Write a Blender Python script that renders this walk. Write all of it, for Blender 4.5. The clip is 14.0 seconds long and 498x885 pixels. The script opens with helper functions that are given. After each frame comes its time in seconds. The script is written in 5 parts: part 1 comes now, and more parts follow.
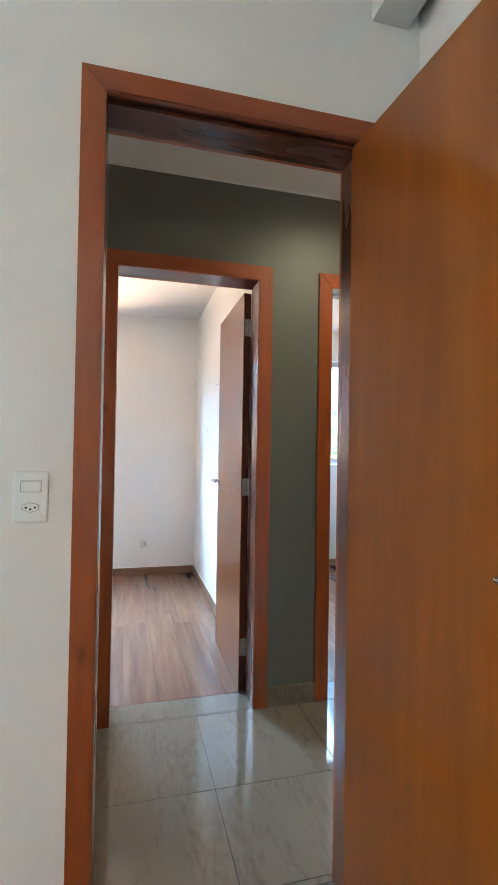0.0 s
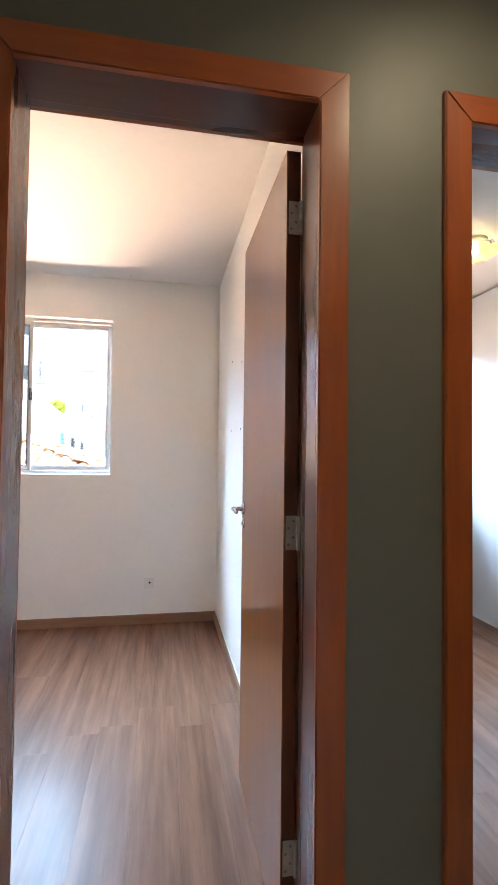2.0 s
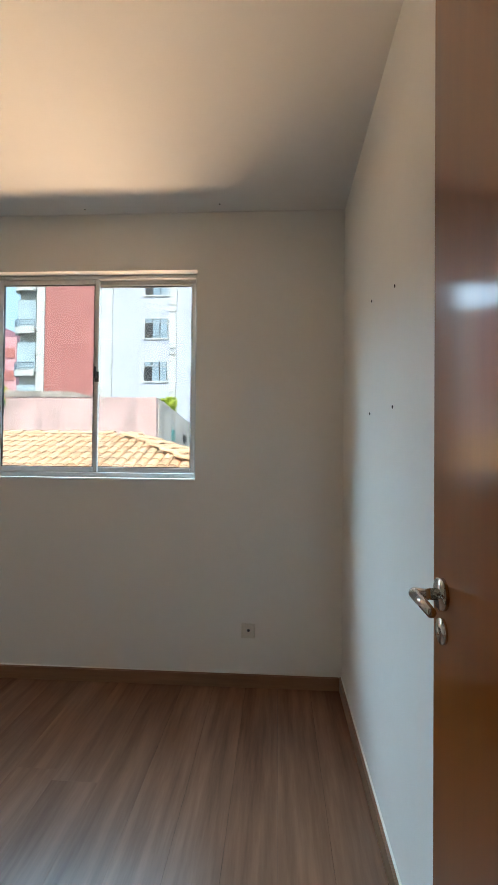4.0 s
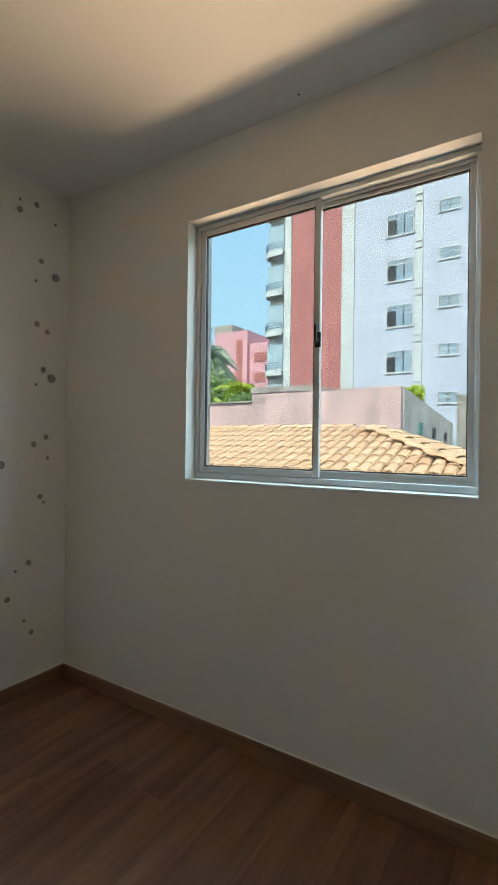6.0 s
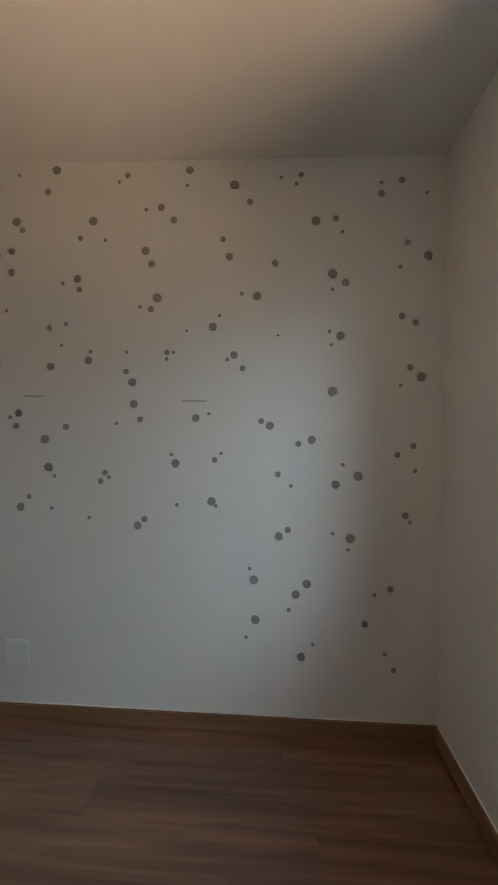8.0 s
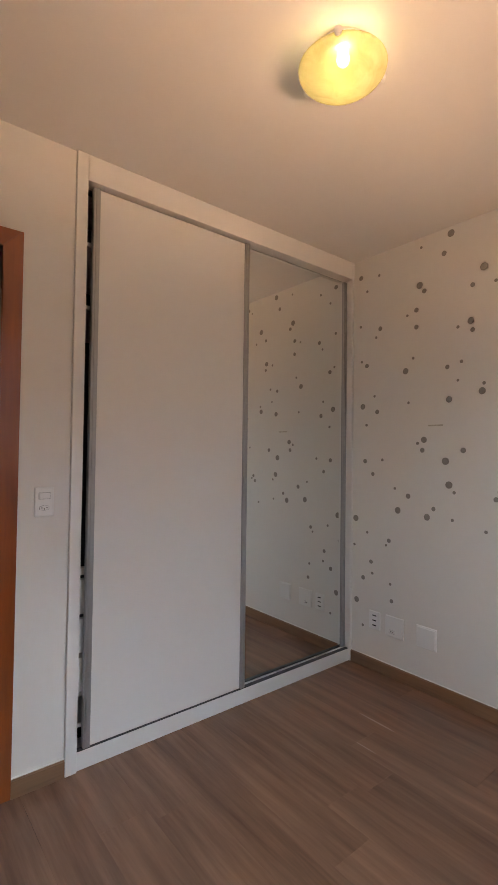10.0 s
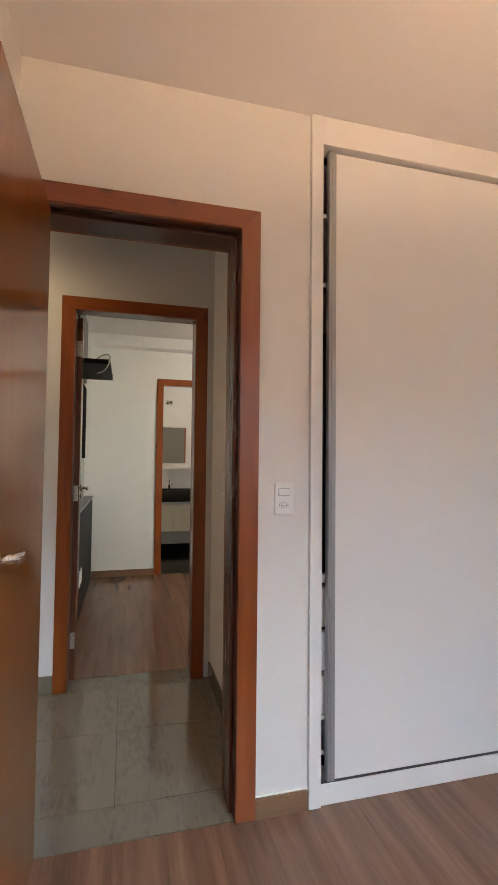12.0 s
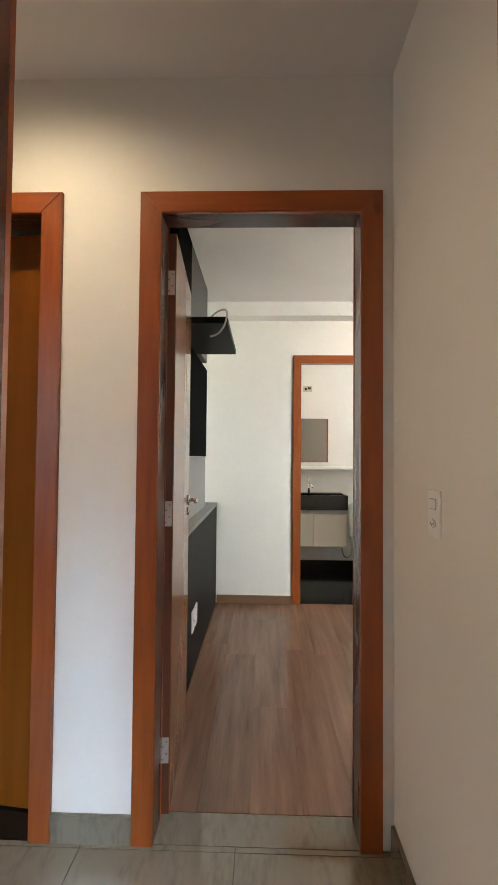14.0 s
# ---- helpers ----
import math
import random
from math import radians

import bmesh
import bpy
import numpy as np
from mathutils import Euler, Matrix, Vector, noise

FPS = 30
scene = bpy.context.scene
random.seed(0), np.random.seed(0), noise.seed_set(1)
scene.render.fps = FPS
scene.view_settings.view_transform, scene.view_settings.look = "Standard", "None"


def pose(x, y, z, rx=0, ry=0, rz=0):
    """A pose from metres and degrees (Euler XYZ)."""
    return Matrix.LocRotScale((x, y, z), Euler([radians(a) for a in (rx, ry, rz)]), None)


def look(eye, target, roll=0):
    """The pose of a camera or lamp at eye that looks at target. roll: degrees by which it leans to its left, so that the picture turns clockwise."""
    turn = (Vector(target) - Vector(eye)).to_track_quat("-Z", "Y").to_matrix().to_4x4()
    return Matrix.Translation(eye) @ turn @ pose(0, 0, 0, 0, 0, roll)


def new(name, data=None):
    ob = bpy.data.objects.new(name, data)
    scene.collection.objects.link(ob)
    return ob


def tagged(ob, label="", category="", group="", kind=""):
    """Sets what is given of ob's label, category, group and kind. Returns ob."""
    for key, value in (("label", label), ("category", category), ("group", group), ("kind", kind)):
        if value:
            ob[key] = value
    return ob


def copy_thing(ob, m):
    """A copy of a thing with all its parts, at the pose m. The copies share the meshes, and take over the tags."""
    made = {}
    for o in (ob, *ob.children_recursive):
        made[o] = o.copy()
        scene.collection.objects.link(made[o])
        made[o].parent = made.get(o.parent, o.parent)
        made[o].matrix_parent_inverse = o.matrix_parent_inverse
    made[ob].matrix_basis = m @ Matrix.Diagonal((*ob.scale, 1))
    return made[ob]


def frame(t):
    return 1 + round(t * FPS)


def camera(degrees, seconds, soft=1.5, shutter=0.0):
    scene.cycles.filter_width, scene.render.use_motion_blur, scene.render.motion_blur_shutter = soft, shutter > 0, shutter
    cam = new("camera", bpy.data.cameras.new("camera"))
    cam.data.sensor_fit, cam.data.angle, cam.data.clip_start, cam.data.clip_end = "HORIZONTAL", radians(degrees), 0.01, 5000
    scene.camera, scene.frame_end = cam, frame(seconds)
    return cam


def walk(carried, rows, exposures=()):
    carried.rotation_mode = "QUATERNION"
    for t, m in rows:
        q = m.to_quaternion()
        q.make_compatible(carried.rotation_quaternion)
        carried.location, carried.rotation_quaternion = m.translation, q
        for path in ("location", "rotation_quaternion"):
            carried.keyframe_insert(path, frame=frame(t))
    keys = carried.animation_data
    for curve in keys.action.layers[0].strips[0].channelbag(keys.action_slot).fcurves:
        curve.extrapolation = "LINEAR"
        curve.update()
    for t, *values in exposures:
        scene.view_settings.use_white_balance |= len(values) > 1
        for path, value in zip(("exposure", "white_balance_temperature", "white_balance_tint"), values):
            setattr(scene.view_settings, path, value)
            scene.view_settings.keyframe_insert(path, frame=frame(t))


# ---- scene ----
cam = camera(55.6, 14.0)
PATH = [
    (0, (0.229, -2.247, 1.257), (0.727, -0.31, 1.291), 0.9),
    (0.5, (0.286, -1.972, 1.263), (0.771, -0.033, 1.308), 1.0),
    (1, (0.343, -1.67, 1.243), (0.792, 0.278, 1.301), 1.1),
    (1.5, (0.382, -1.36, 1.255), (0.788, 0.597, 1.322), 1.0),
    (2, (0.496, -1.045, 1.265), (0.853, 0.922, 1.323), 0.7),
    (2.2, (0.544, -0.905, 1.271), (0.878, 1.066, 1.334), 0.9),
    (4.3, (0.559, 0.183, 1.271), (0.342, 2.171, 1.308), 0.8),
    (4.5, (0.507, 0.275, 1.254), (0.223, 2.253, 1.316), 1.1),
    (5, (0.434, 0.477, 1.288), (-0.054, 2.417, 1.312), 1.2),
    (5.5, (0.392, 0.732, 1.283), (-0.345, 2.591, 1.301), 0.7),
    (6, (0.289, 0.97, 1.278), (-0.777, 2.663, 1.283), 0.7),
    (6.5, (0.2, 1.298, 1.287), (-1.249, 2.676, 1.296), 0.8),
    (7, (0.139, 1.592, 1.292), (-1.638, 2.51, 1.301), 0.6),
    (7.2, (0.13, 1.658, 1.285), (-1.737, 2.375, 1.296), 0.6),
    (9.3, (0.453, 2.201, 1.305), (-1.119, 0.964, 1.332), 1.1),
    (9.5, (0.479, 2.216, 1.298), (-0.999, 0.869, 1.338), 0.9),
    (10, (0.543, 2.156, 1.326), (-0.712, 0.6, 1.375), 0.7),
    (10.5, (0.555, 2.109, 1.318), (-0.467, 0.391, 1.381), 0.7),
    (11, (0.56, 2.047, 1.306), (-0.253, 0.221, 1.38), 0.6),
    (11.5, (0.554, 1.97, 1.297), (-0.078, 0.074, 1.373), 0.7),
    (12, (0.556, 1.82, 1.262), (0.05, -0.113, 1.34), 0.6),
    (12.5, (0.546, 1.545, 1.288), (0.131, -0.41, 1.366), 0.6),
    (13, (0.518, 1.267, 1.268), (0.209, -0.707, 1.346), 0.5),
    (13.5, (0.472, 0.933, 1.279), (0.322, -1.06, 1.349), 0.6),
    (14, (0.49, 0.625, 1.272), (0.547, -1.374, 1.333), 0.5),
]
EXPOSURES = [(0.0, 5.35, 6000, 7), (0.5, 5.3, 5700, 7), (1.2, 5.28, 5900, 10), (2.2, 4.85, 6800, 14), (4.3, 3.45, 7100, 2), (5.5, 3.22, 7000, -2), (7.2, 3.12, 7000, 1), (9.3, 3.42, 8000, 18), (10.5, 3.87, 8300, 20), (11.5, 4.2, 8100, 19), (12.2, 4.38, 7900, 18), (13.0, 4.55, 7800, 16), (13.5, 4.75, 7500, 15), (14.0, 5.12, 7200, 15)]
walk(cam, [(t, look(eye, target, roll)) for t, eye, target, roll in PATH], EXPOSURES)

# ---- world, sun and lamps ----
world = bpy.data.worlds.new("sky")
scene.world = world
world.use_nodes = True
wn = world.node_tree.nodes
sky = wn.new("ShaderNodeTexSky")
sky.sky_type, sky.sun_disc = "NISHITA", False
sky.sun_elevation, sky.sun_rotation = radians(52), radians(168)
sky.air_density, sky.dust_density, sky.ozone_density = 1.0, 1.0, 1.0
world.node_tree.links.new(sky.outputs[0], wn["Background"].inputs[0])
wn["Background"].inputs[1].default_value = 0.15

sun = new("sun", bpy.data.lights.new("sun", "SUN"))
sun.data.energy, sun.data.angle, sun.data.color = 2.4, radians(0.5), (1.0, 0.94, 0.85)
sun.matrix_world = look((3, -14, 18), (0, 0, 0))


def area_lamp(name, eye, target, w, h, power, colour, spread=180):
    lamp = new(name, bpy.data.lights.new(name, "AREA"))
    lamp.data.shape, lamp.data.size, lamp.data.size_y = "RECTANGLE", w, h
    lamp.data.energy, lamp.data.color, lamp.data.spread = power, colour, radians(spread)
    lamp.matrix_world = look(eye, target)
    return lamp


def point_lamp(name, place, power, colour, size):
    lamp = new(name, bpy.data.lights.new(name, "POINT"))
    lamp.data.energy, lamp.data.color, lamp.data.shadow_soft_size = power, colour, size
    lamp.location = place
    return lamp


# unseen lamps outside the windows stand in for sky above and sunlit roof below
area_lamp("bedroom_sky_light", (-1.45, 4.2, 3.4), (-0.47, 2.62, 1.7), 2.4, 1.6, 36.0, (0.46, 0.71, 1.0))
# added warm lamp below the sill, in place of light off the roof
area_lamp("bedroom_roof_bounce_fill", (-0.6, 3.95, 0.42), (-0.55, 0.16, 1.75), 4.5, 0.55, 10.5, (1.0, 0.68, 0.47), 100)
area_lamp("second_bedroom_sky_light", (2.3, 4.5, 3.4), (2.34, 2.62, 1.7), 2.4, 1.4, 16.0, (0.62, 0.80, 1.0))
# narrowed and aimed at the south wall through an opening out of view
area_lamp("main_bedroom_sky_light", (-2.9, -0.72, 1.75), (0.5, -3.55, 1.55), 1.4, 1.1, 1.85, (0.88, 1.0, 0.93), 100)
# added fill just off the closed west wall, no window behind it
area_lamp("ensuite_fill", (-1.38, -4.2, 1.9), (0.2, -4.5, 1.2), 0.5, 0.5, 0.6, (0.95, 1.0, 0.98))
# added fill at the closed hall end; no fitting or window is there
area_lamp("hall_end_fill", (4.9, -0.48, 1.5), (0, -0.48, 1.2), 0.8, 1.6, 0.45, (1.0, 0.93, 0.84))

# ---- materials ----


def material(name, base, rough=0.5, metal=0.0, vary=0.06, scale=3.0, bump=0.0, bump_scale=60.0, coat=0.0, spec=0.5):
    """A plain surface with blotches at two sizes and a fine relief."""
    m = bpy.data.materials.new(name)
    m.use_nodes = True
    n, ln = m.node_tree.nodes, m.node_tree.links
    b = n["Principled BSDF"]
    b.inputs["Roughness"].default_value, b.inputs["Metallic"].default_value = rough, metal
    b.inputs["Coat Weight"].default_value, b.inputs["Specular IOR Level"].default_value = coat, spec
    geo = n.new("ShaderNodeNewGeometry")
    big, small = n.new("ShaderNodeTexNoise"), n.new("ShaderNodeTexNoise")
    big.inputs["Scale"].default_value, small.inputs["Scale"].default_value = scale, scale * 14
    big.inputs["Detail"].default_value = small.inputs["Detail"].default_value = 3
    ln.new(geo.outputs["Position"], big.inputs["Vector"]), ln.new(geo.outputs["Position"], small.inputs["Vector"])
    add = n.new("ShaderNodeMath")
    add.operation = "MULTIPLY_ADD"
    add.inputs[1].default_value = 0.35
    ln.new(small.outputs["Fac"], add.inputs[0]), ln.new(big.outputs["Fac"], add.inputs[2])
    ramp = n.new("ShaderNodeMapRange")
    ramp.inputs["From Min"].default_value, ramp.inputs["From Max"].default_value = 0.35, 1.0
    ramp.inputs["To Min"].default_value, ramp.inputs["To Max"].default_value = 1 - vary, 1 + vary
    ln.new(add.outputs[0], ramp.inputs["Value"])
    mul = n.new("ShaderNodeVectorMath")
    mul.operation = "SCALE"
    mul.inputs[0].default_value = base
    ln.new(ramp.outputs[0], mul.inputs["Scale"])
    ln.new(mul.outputs[0], b.inputs["Base Color"])
    if bump:
        fine = n.new("ShaderNodeTexNoise")
        fine.inputs["Scale"].default_value = bump_scale
        ln.new(geo.outputs["Position"], fine.inputs["Vector"])
        bp = n.new("ShaderNodeBump")
        bp.inputs["Strength"].default_value, bp.inputs["Distance"].default_value = bump, 0.002
        ln.new(fine.outputs["Fac"], bp.inputs["Height"]), ln.new(bp.outputs[0], b.inputs["Normal"])
    return m


def wood(name, dark, light, rough, stretch, scale, coat=0.0, streak=0.5, per_piece=0.12, knots=0.0):
    """Grain drawn out along one axis; stretch holds the scales along x, y and z."""
    m = bpy.data.materials.new(name)
    m.use_nodes = True
    n, ln = m.node_tree.nodes, m.node_tree.links
    b = n["Principled BSDF"]
    b.inputs["Coat Weight"].default_value, b.inputs["Coat Roughness"].default_value = coat, 0.22
    geo, info = n.new("ShaderNodeNewGeometry"), n.new("ShaderNodeObjectInfo")
    shift = n.new("ShaderNodeVectorMath")
    shift.operation = "MULTIPLY_ADD"
    shift.inputs[1].default_value = (7.0, 13.0, 5.0)
    both = n.new("ShaderNodeCombineXYZ")
    for i in range(3):
        ln.new(info.outputs["Random"], both.inputs[i])
    ln.new(both.outputs[0], shift.inputs[0]), ln.new(geo.outputs["Position"], shift.inputs[2])
    mp = n.new("ShaderNodeMapping")
    mp.inputs["Scale"].default_value = stretch
    ln.new(shift.outputs[0], mp.inputs["Vector"])
    grain, figure = n.new("ShaderNodeTexNoise"), n.new("ShaderNodeTexNoise")
    grain.inputs["Scale"].default_value, grain.inputs["Detail"].default_value, grain.inputs["Roughness"].default_value = scale, 6, 0.65
    figure.inputs["Scale"].default_value, figure.inputs["Detail"].default_value, figure.inputs["Distortion"].default_value = scale * 0.22, 3, 0.8
    ln.new(mp.outputs[0], grain.inputs["Vector"]), ln.new(mp.outputs[0], figure.inputs["Vector"])
    mix = n.new("ShaderNodeMix")
    mix.inputs[0].default_value = streak
    ln.new(grain.outputs["Fac"], mix.inputs[2]), ln.new(figure.outputs["Fac"], mix.inputs[3])
    cr = n.new("ShaderNodeValToRGB")
    cr.color_ramp.elements[0].position, cr.color_ramp.elements[1].position = 0.31, 0.70
    cr.color_ramp.elements[0].color, cr.color_ramp.elements[1].color = (*dark, 1), (*light, 1)
    ln.new(mix.outputs[0], cr.inputs[0])
    tone = cr.outputs[0]
    if knots:
        cells, rim, pick, both_k, km = n.new("ShaderNodeTexVoronoi"), n.new("ShaderNodeMapRange"), n.new("ShaderNodeMapRange"), n.new("ShaderNodeMath"), n.new("ShaderNodeMix")
        warp = n.new("ShaderNodeVectorMath")
        warp.operation = "MULTIPLY"
        warp.inputs[1].default_value = tuple(3.2 if k > 5 else 1.5 for k in stretch)
        ln.new(shift.outputs[0], warp.inputs[0]), ln.new(warp.outputs[0], cells.inputs["Vector"])
        cells.inputs["Scale"].default_value = 3.0
        rim.inputs["From Min"].default_value, rim.inputs["From Max"].default_value = 0.04, 0.16
        rim.inputs["To Min"].default_value, rim.inputs["To Max"].default_value = 1.0, 0.0
        pick.inputs["From Min"].default_value, pick.inputs["From Max"].default_value = 0.62, 0.66
        both_k.operation = "MULTIPLY"
        split = n.new("ShaderNodeSeparateColor")
        ln.new(cells.outputs["Color"], split.inputs[0]), ln.new(split.outputs[0], pick.inputs["Value"])
        ln.new(cells.outputs["Distance"], rim.inputs["Value"]), ln.new(rim.outputs[0], both_k.inputs[0]), ln.new(pick.outputs[0], both_k.inputs[1])
        amount = n.new("ShaderNodeMath")
        amount.operation = "MULTIPLY"
        amount.inputs[1].default_value = knots
        ln.new(both_k.outputs[0], amount.inputs[0])
        km.data_type = "RGBA"
        ln.new(amount.outputs[0], km.inputs[0]), ln.new(tone, km.inputs[6])
        km.inputs[7].default_value = (*[c * 0.3 for c in dark], 1)
        tone = km.outputs[2]
    rng = n.new("ShaderNodeMapRange")
    rng.inputs["To Min"].default_value, rng.inputs["To Max"].default_value = 1 - per_piece, 1 + per_piece
    ln.new(info.outputs["Random"], rng.inputs["Value"])
    sc = n.new("ShaderNodeVectorMath")
    sc.operation = "SCALE"
    ln.new(tone, sc.inputs[0]), ln.new(rng.outputs[0], sc.inputs["Scale"])
    ln.new(sc.outputs[0], b.inputs["Base Color"])
    rr = n.new("ShaderNodeMapRange")
    rr.inputs["To Min"].default_value, rr.inputs["To Max"].default_value = rough - 0.06, rough + 0.1
    ln.new(figure.outputs["Fac"], rr.inputs["Value"]), ln.new(rr.outputs[0], b.inputs["Roughness"])
    bp = n.new("ShaderNodeBump")
    bp.inputs["Strength"].default_value, bp.inputs["Distance"].default_value = 0.12, 0.001
    ln.new(grain.outputs["Fac"], bp.inputs["Height"]), ln.new(bp.outputs[0], b.inputs["Normal"])
    return m


def stone(name, base, vein, rough, scale=5.0, amount=0.5):
    """Pale polished stone with drawn-out darker specks and soft clouds."""
    m = bpy.data.materials.new(name)
    m.use_nodes = True
    n, ln = m.node_tree.nodes, m.node_tree.links
    b = n["Principled BSDF"]
    b.inputs["Roughness"].default_value = rough
    geo, info = n.new("ShaderNodeNewGeometry"), n.new("ShaderNodeObjectInfo")
    both = n.new("ShaderNodeCombineXYZ")
    for i in range(3):
        ln.new(info.outputs["Random"], both.inputs[i])
    shift = n.new("ShaderNodeVectorMath")
    shift.operation = "MULTIPLY_ADD"
    shift.inputs[1].default_value = (9.0, 17.0, 4.0)
    ln.new(both.outputs[0], shift.inputs[0]), ln.new(geo.outputs["Position"], shift.inputs[2])
    mp = n.new("ShaderNodeMapping")
    mp.inputs["Scale"].default_value = (2.6, 0.7, 1.0)
    mp.inputs["Rotation"].default_value = (0, 0, 0.5)
    ln.new(shift.outputs[0], mp.inputs["Vector"])
    cloud, speck = n.new("ShaderNodeTexNoise"), n.new("ShaderNodeTexNoise")
    cloud.inputs["Scale"].default_value, cloud.inputs["Detail"].default_value = scale, 4
    speck.inputs["Scale"].default_value, speck.inputs["Detail"].default_value, speck.inputs["Distortion"].default_value = scale * 7, 10, 0.25
    ln.new(mp.outputs[0], cloud.inputs["Vector"]), ln.new(mp.outputs[0], speck.inputs["Vector"])
    mulm = n.new("ShaderNodeMath")
    mulm.operation = "MULTIPLY"
    ln.new(cloud.outputs["Fac"], mulm.inputs[0]), ln.new(speck.outputs["Fac"], mulm.inputs[1])
    cr = n.new("ShaderNodeValToRGB")
    cr.color_ramp.elements[0].position, cr.color_ramp.elements[1].position = 0.24, 0.44
    cr.color_ramp.elements[0].color = (*base, 1)
    cr.color_ramp.elements[1].color = (*[a * (1 - amount) + c * amount for a, c in zip(base, vein)], 1)
    ln.new(mulm.outputs[0], cr.inputs[0]), ln.new(cr.outputs[0], b.inputs["Base Color"])
    return m


def glass(name, tint, gloss=0.06):
    m = bpy.data.materials.new(name)
    m.use_nodes = True
    n, ln = m.node_tree.nodes, m.node_tree.links
    clear, shine, mix = n.new("ShaderNodeBsdfTransparent"), n.new("ShaderNodeBsdfGlossy"), n.new("ShaderNodeMixShader")
    clear.inputs[0].default_value = (*tint, 1)
    shine.inputs["Roughness"].default_value = 0.0
    mix.inputs[0].default_value = gloss
    ln.new(clear.outputs[0], mix.inputs[1]), ln.new(shine.outputs[0], mix.inputs[2])
    ln.new(mix.outputs[0], n["Material Output"].inputs[0])
    return m


def glow(name, colour, strength):
    m = bpy.data.materials.new(name)
    m.use_nodes = True
    b = m.node_tree.nodes["Principled BSDF"]
    b.inputs["Base Color"].default_value = (*colour, 1)
    b.inputs["Emission Color"].default_value, b.inputs["Emission Strength"].default_value = (*colour, 1), strength
    return m


def bowl_glass(name):
    """Mottled yellow glass that lets the bulb's light through."""
    m = bpy.data.materials.new(name)
    m.use_nodes = True
    n, ln = m.node_tree.nodes, m.node_tree.links
    b, tr, mix = n["Principled BSDF"], n.new("ShaderNodeBsdfTranslucent"), n.new("ShaderNodeMixShader")
    geo, ns, cr = n.new("ShaderNodeNewGeometry"), n.new("ShaderNodeTexNoise"), n.new("ShaderNodeValToRGB")
    ns.inputs["Scale"].default_value, ns.inputs["Detail"].default_value, ns.inputs["Distortion"].default_value = 11, 4, 1.5
    cr.color_ramp.elements[0].color, cr.color_ramp.elements[1].color = (0.45, 0.40, 0.14, 1), (0.88, 0.82, 0.44, 1)
    ln.new(geo.outputs["Position"], ns.inputs["Vector"]), ln.new(ns.outputs["Fac"], cr.inputs[0])
    ln.new(cr.outputs[0], b.inputs["Base Color"]), ln.new(cr.outputs[0], tr.inputs[0])
    b.inputs["Roughness"].default_value = 0.2
    mix.inputs[0].default_value = 0.6
    clear, see = n.new("ShaderNodeBsdfTransparent"), n.new("ShaderNodeMixShader")
    see.inputs[0].default_value = 0.28
    ln.new(b.outputs[0], mix.inputs[1]), ln.new(tr.outputs[0], mix.inputs[2])
    ln.new(mix.outputs[0], see.inputs[1]), ln.new(clear.outputs[0], see.inputs[2]), ln.new(see.outputs[0], n["Material Output"].inputs[0])
    return m


PAINT = material("white_wall_paint", (0.82, 0.80, 0.76), 0.6, vary=0.025, scale=1.6, bump=0.12, bump_scale=160)
CEIL = material("ceiling_paint", (0.78, 0.76, 0.73), 0.75, vary=0.025, scale=1.2, bump=0.1, bump_scale=120)
GREY = material("grey_green_wall_paint", (0.120, 0.126, 0.102), 0.52, vary=0.05, scale=1.8, bump=0.12, bump_scale=160)
WALLOUT = material("outer_render", (0.7, 0.68, 0.64), 0.8, vary=0.08, scale=1.5, bump=0.3, bump_scale=50)
DOORWOOD = wood("varnished_door_veneer", (0.21, 0.055, 0.005), (0.31, 0.092, 0.009), 0.38, (9, 9, 0.7), 3.0, 0.8, 0.6, 0.04)
VARNISH = DOORWOOD.node_tree.nodes["Principled BSDF"].inputs
VARNISH["Coat IOR"].default_value, VARNISH["Coat Roughness"].default_value, VARNISH["Specular IOR Level"].default_value = 1.6, 0.12, 0.15
CASING = wood("red_brown_varnished_casing", (0.21, 0.040, 0.007), (0.40, 0.092, 0.012), 0.34, (10, 10, 1.0), 3.5, 0.6, 0.5, 0.08, 0.75)
CASING_H = wood("red_brown_varnished_head", (0.21, 0.040, 0.007), (0.40, 0.092, 0.012), 0.34, (1.0, 10, 10), 3.5, 0.6, 0.5, 0.08, 0.75)
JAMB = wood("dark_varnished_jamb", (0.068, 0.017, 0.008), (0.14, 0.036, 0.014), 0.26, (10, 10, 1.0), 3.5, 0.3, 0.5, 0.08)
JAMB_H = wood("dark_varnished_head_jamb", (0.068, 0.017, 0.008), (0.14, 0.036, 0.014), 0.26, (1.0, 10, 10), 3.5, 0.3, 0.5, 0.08)


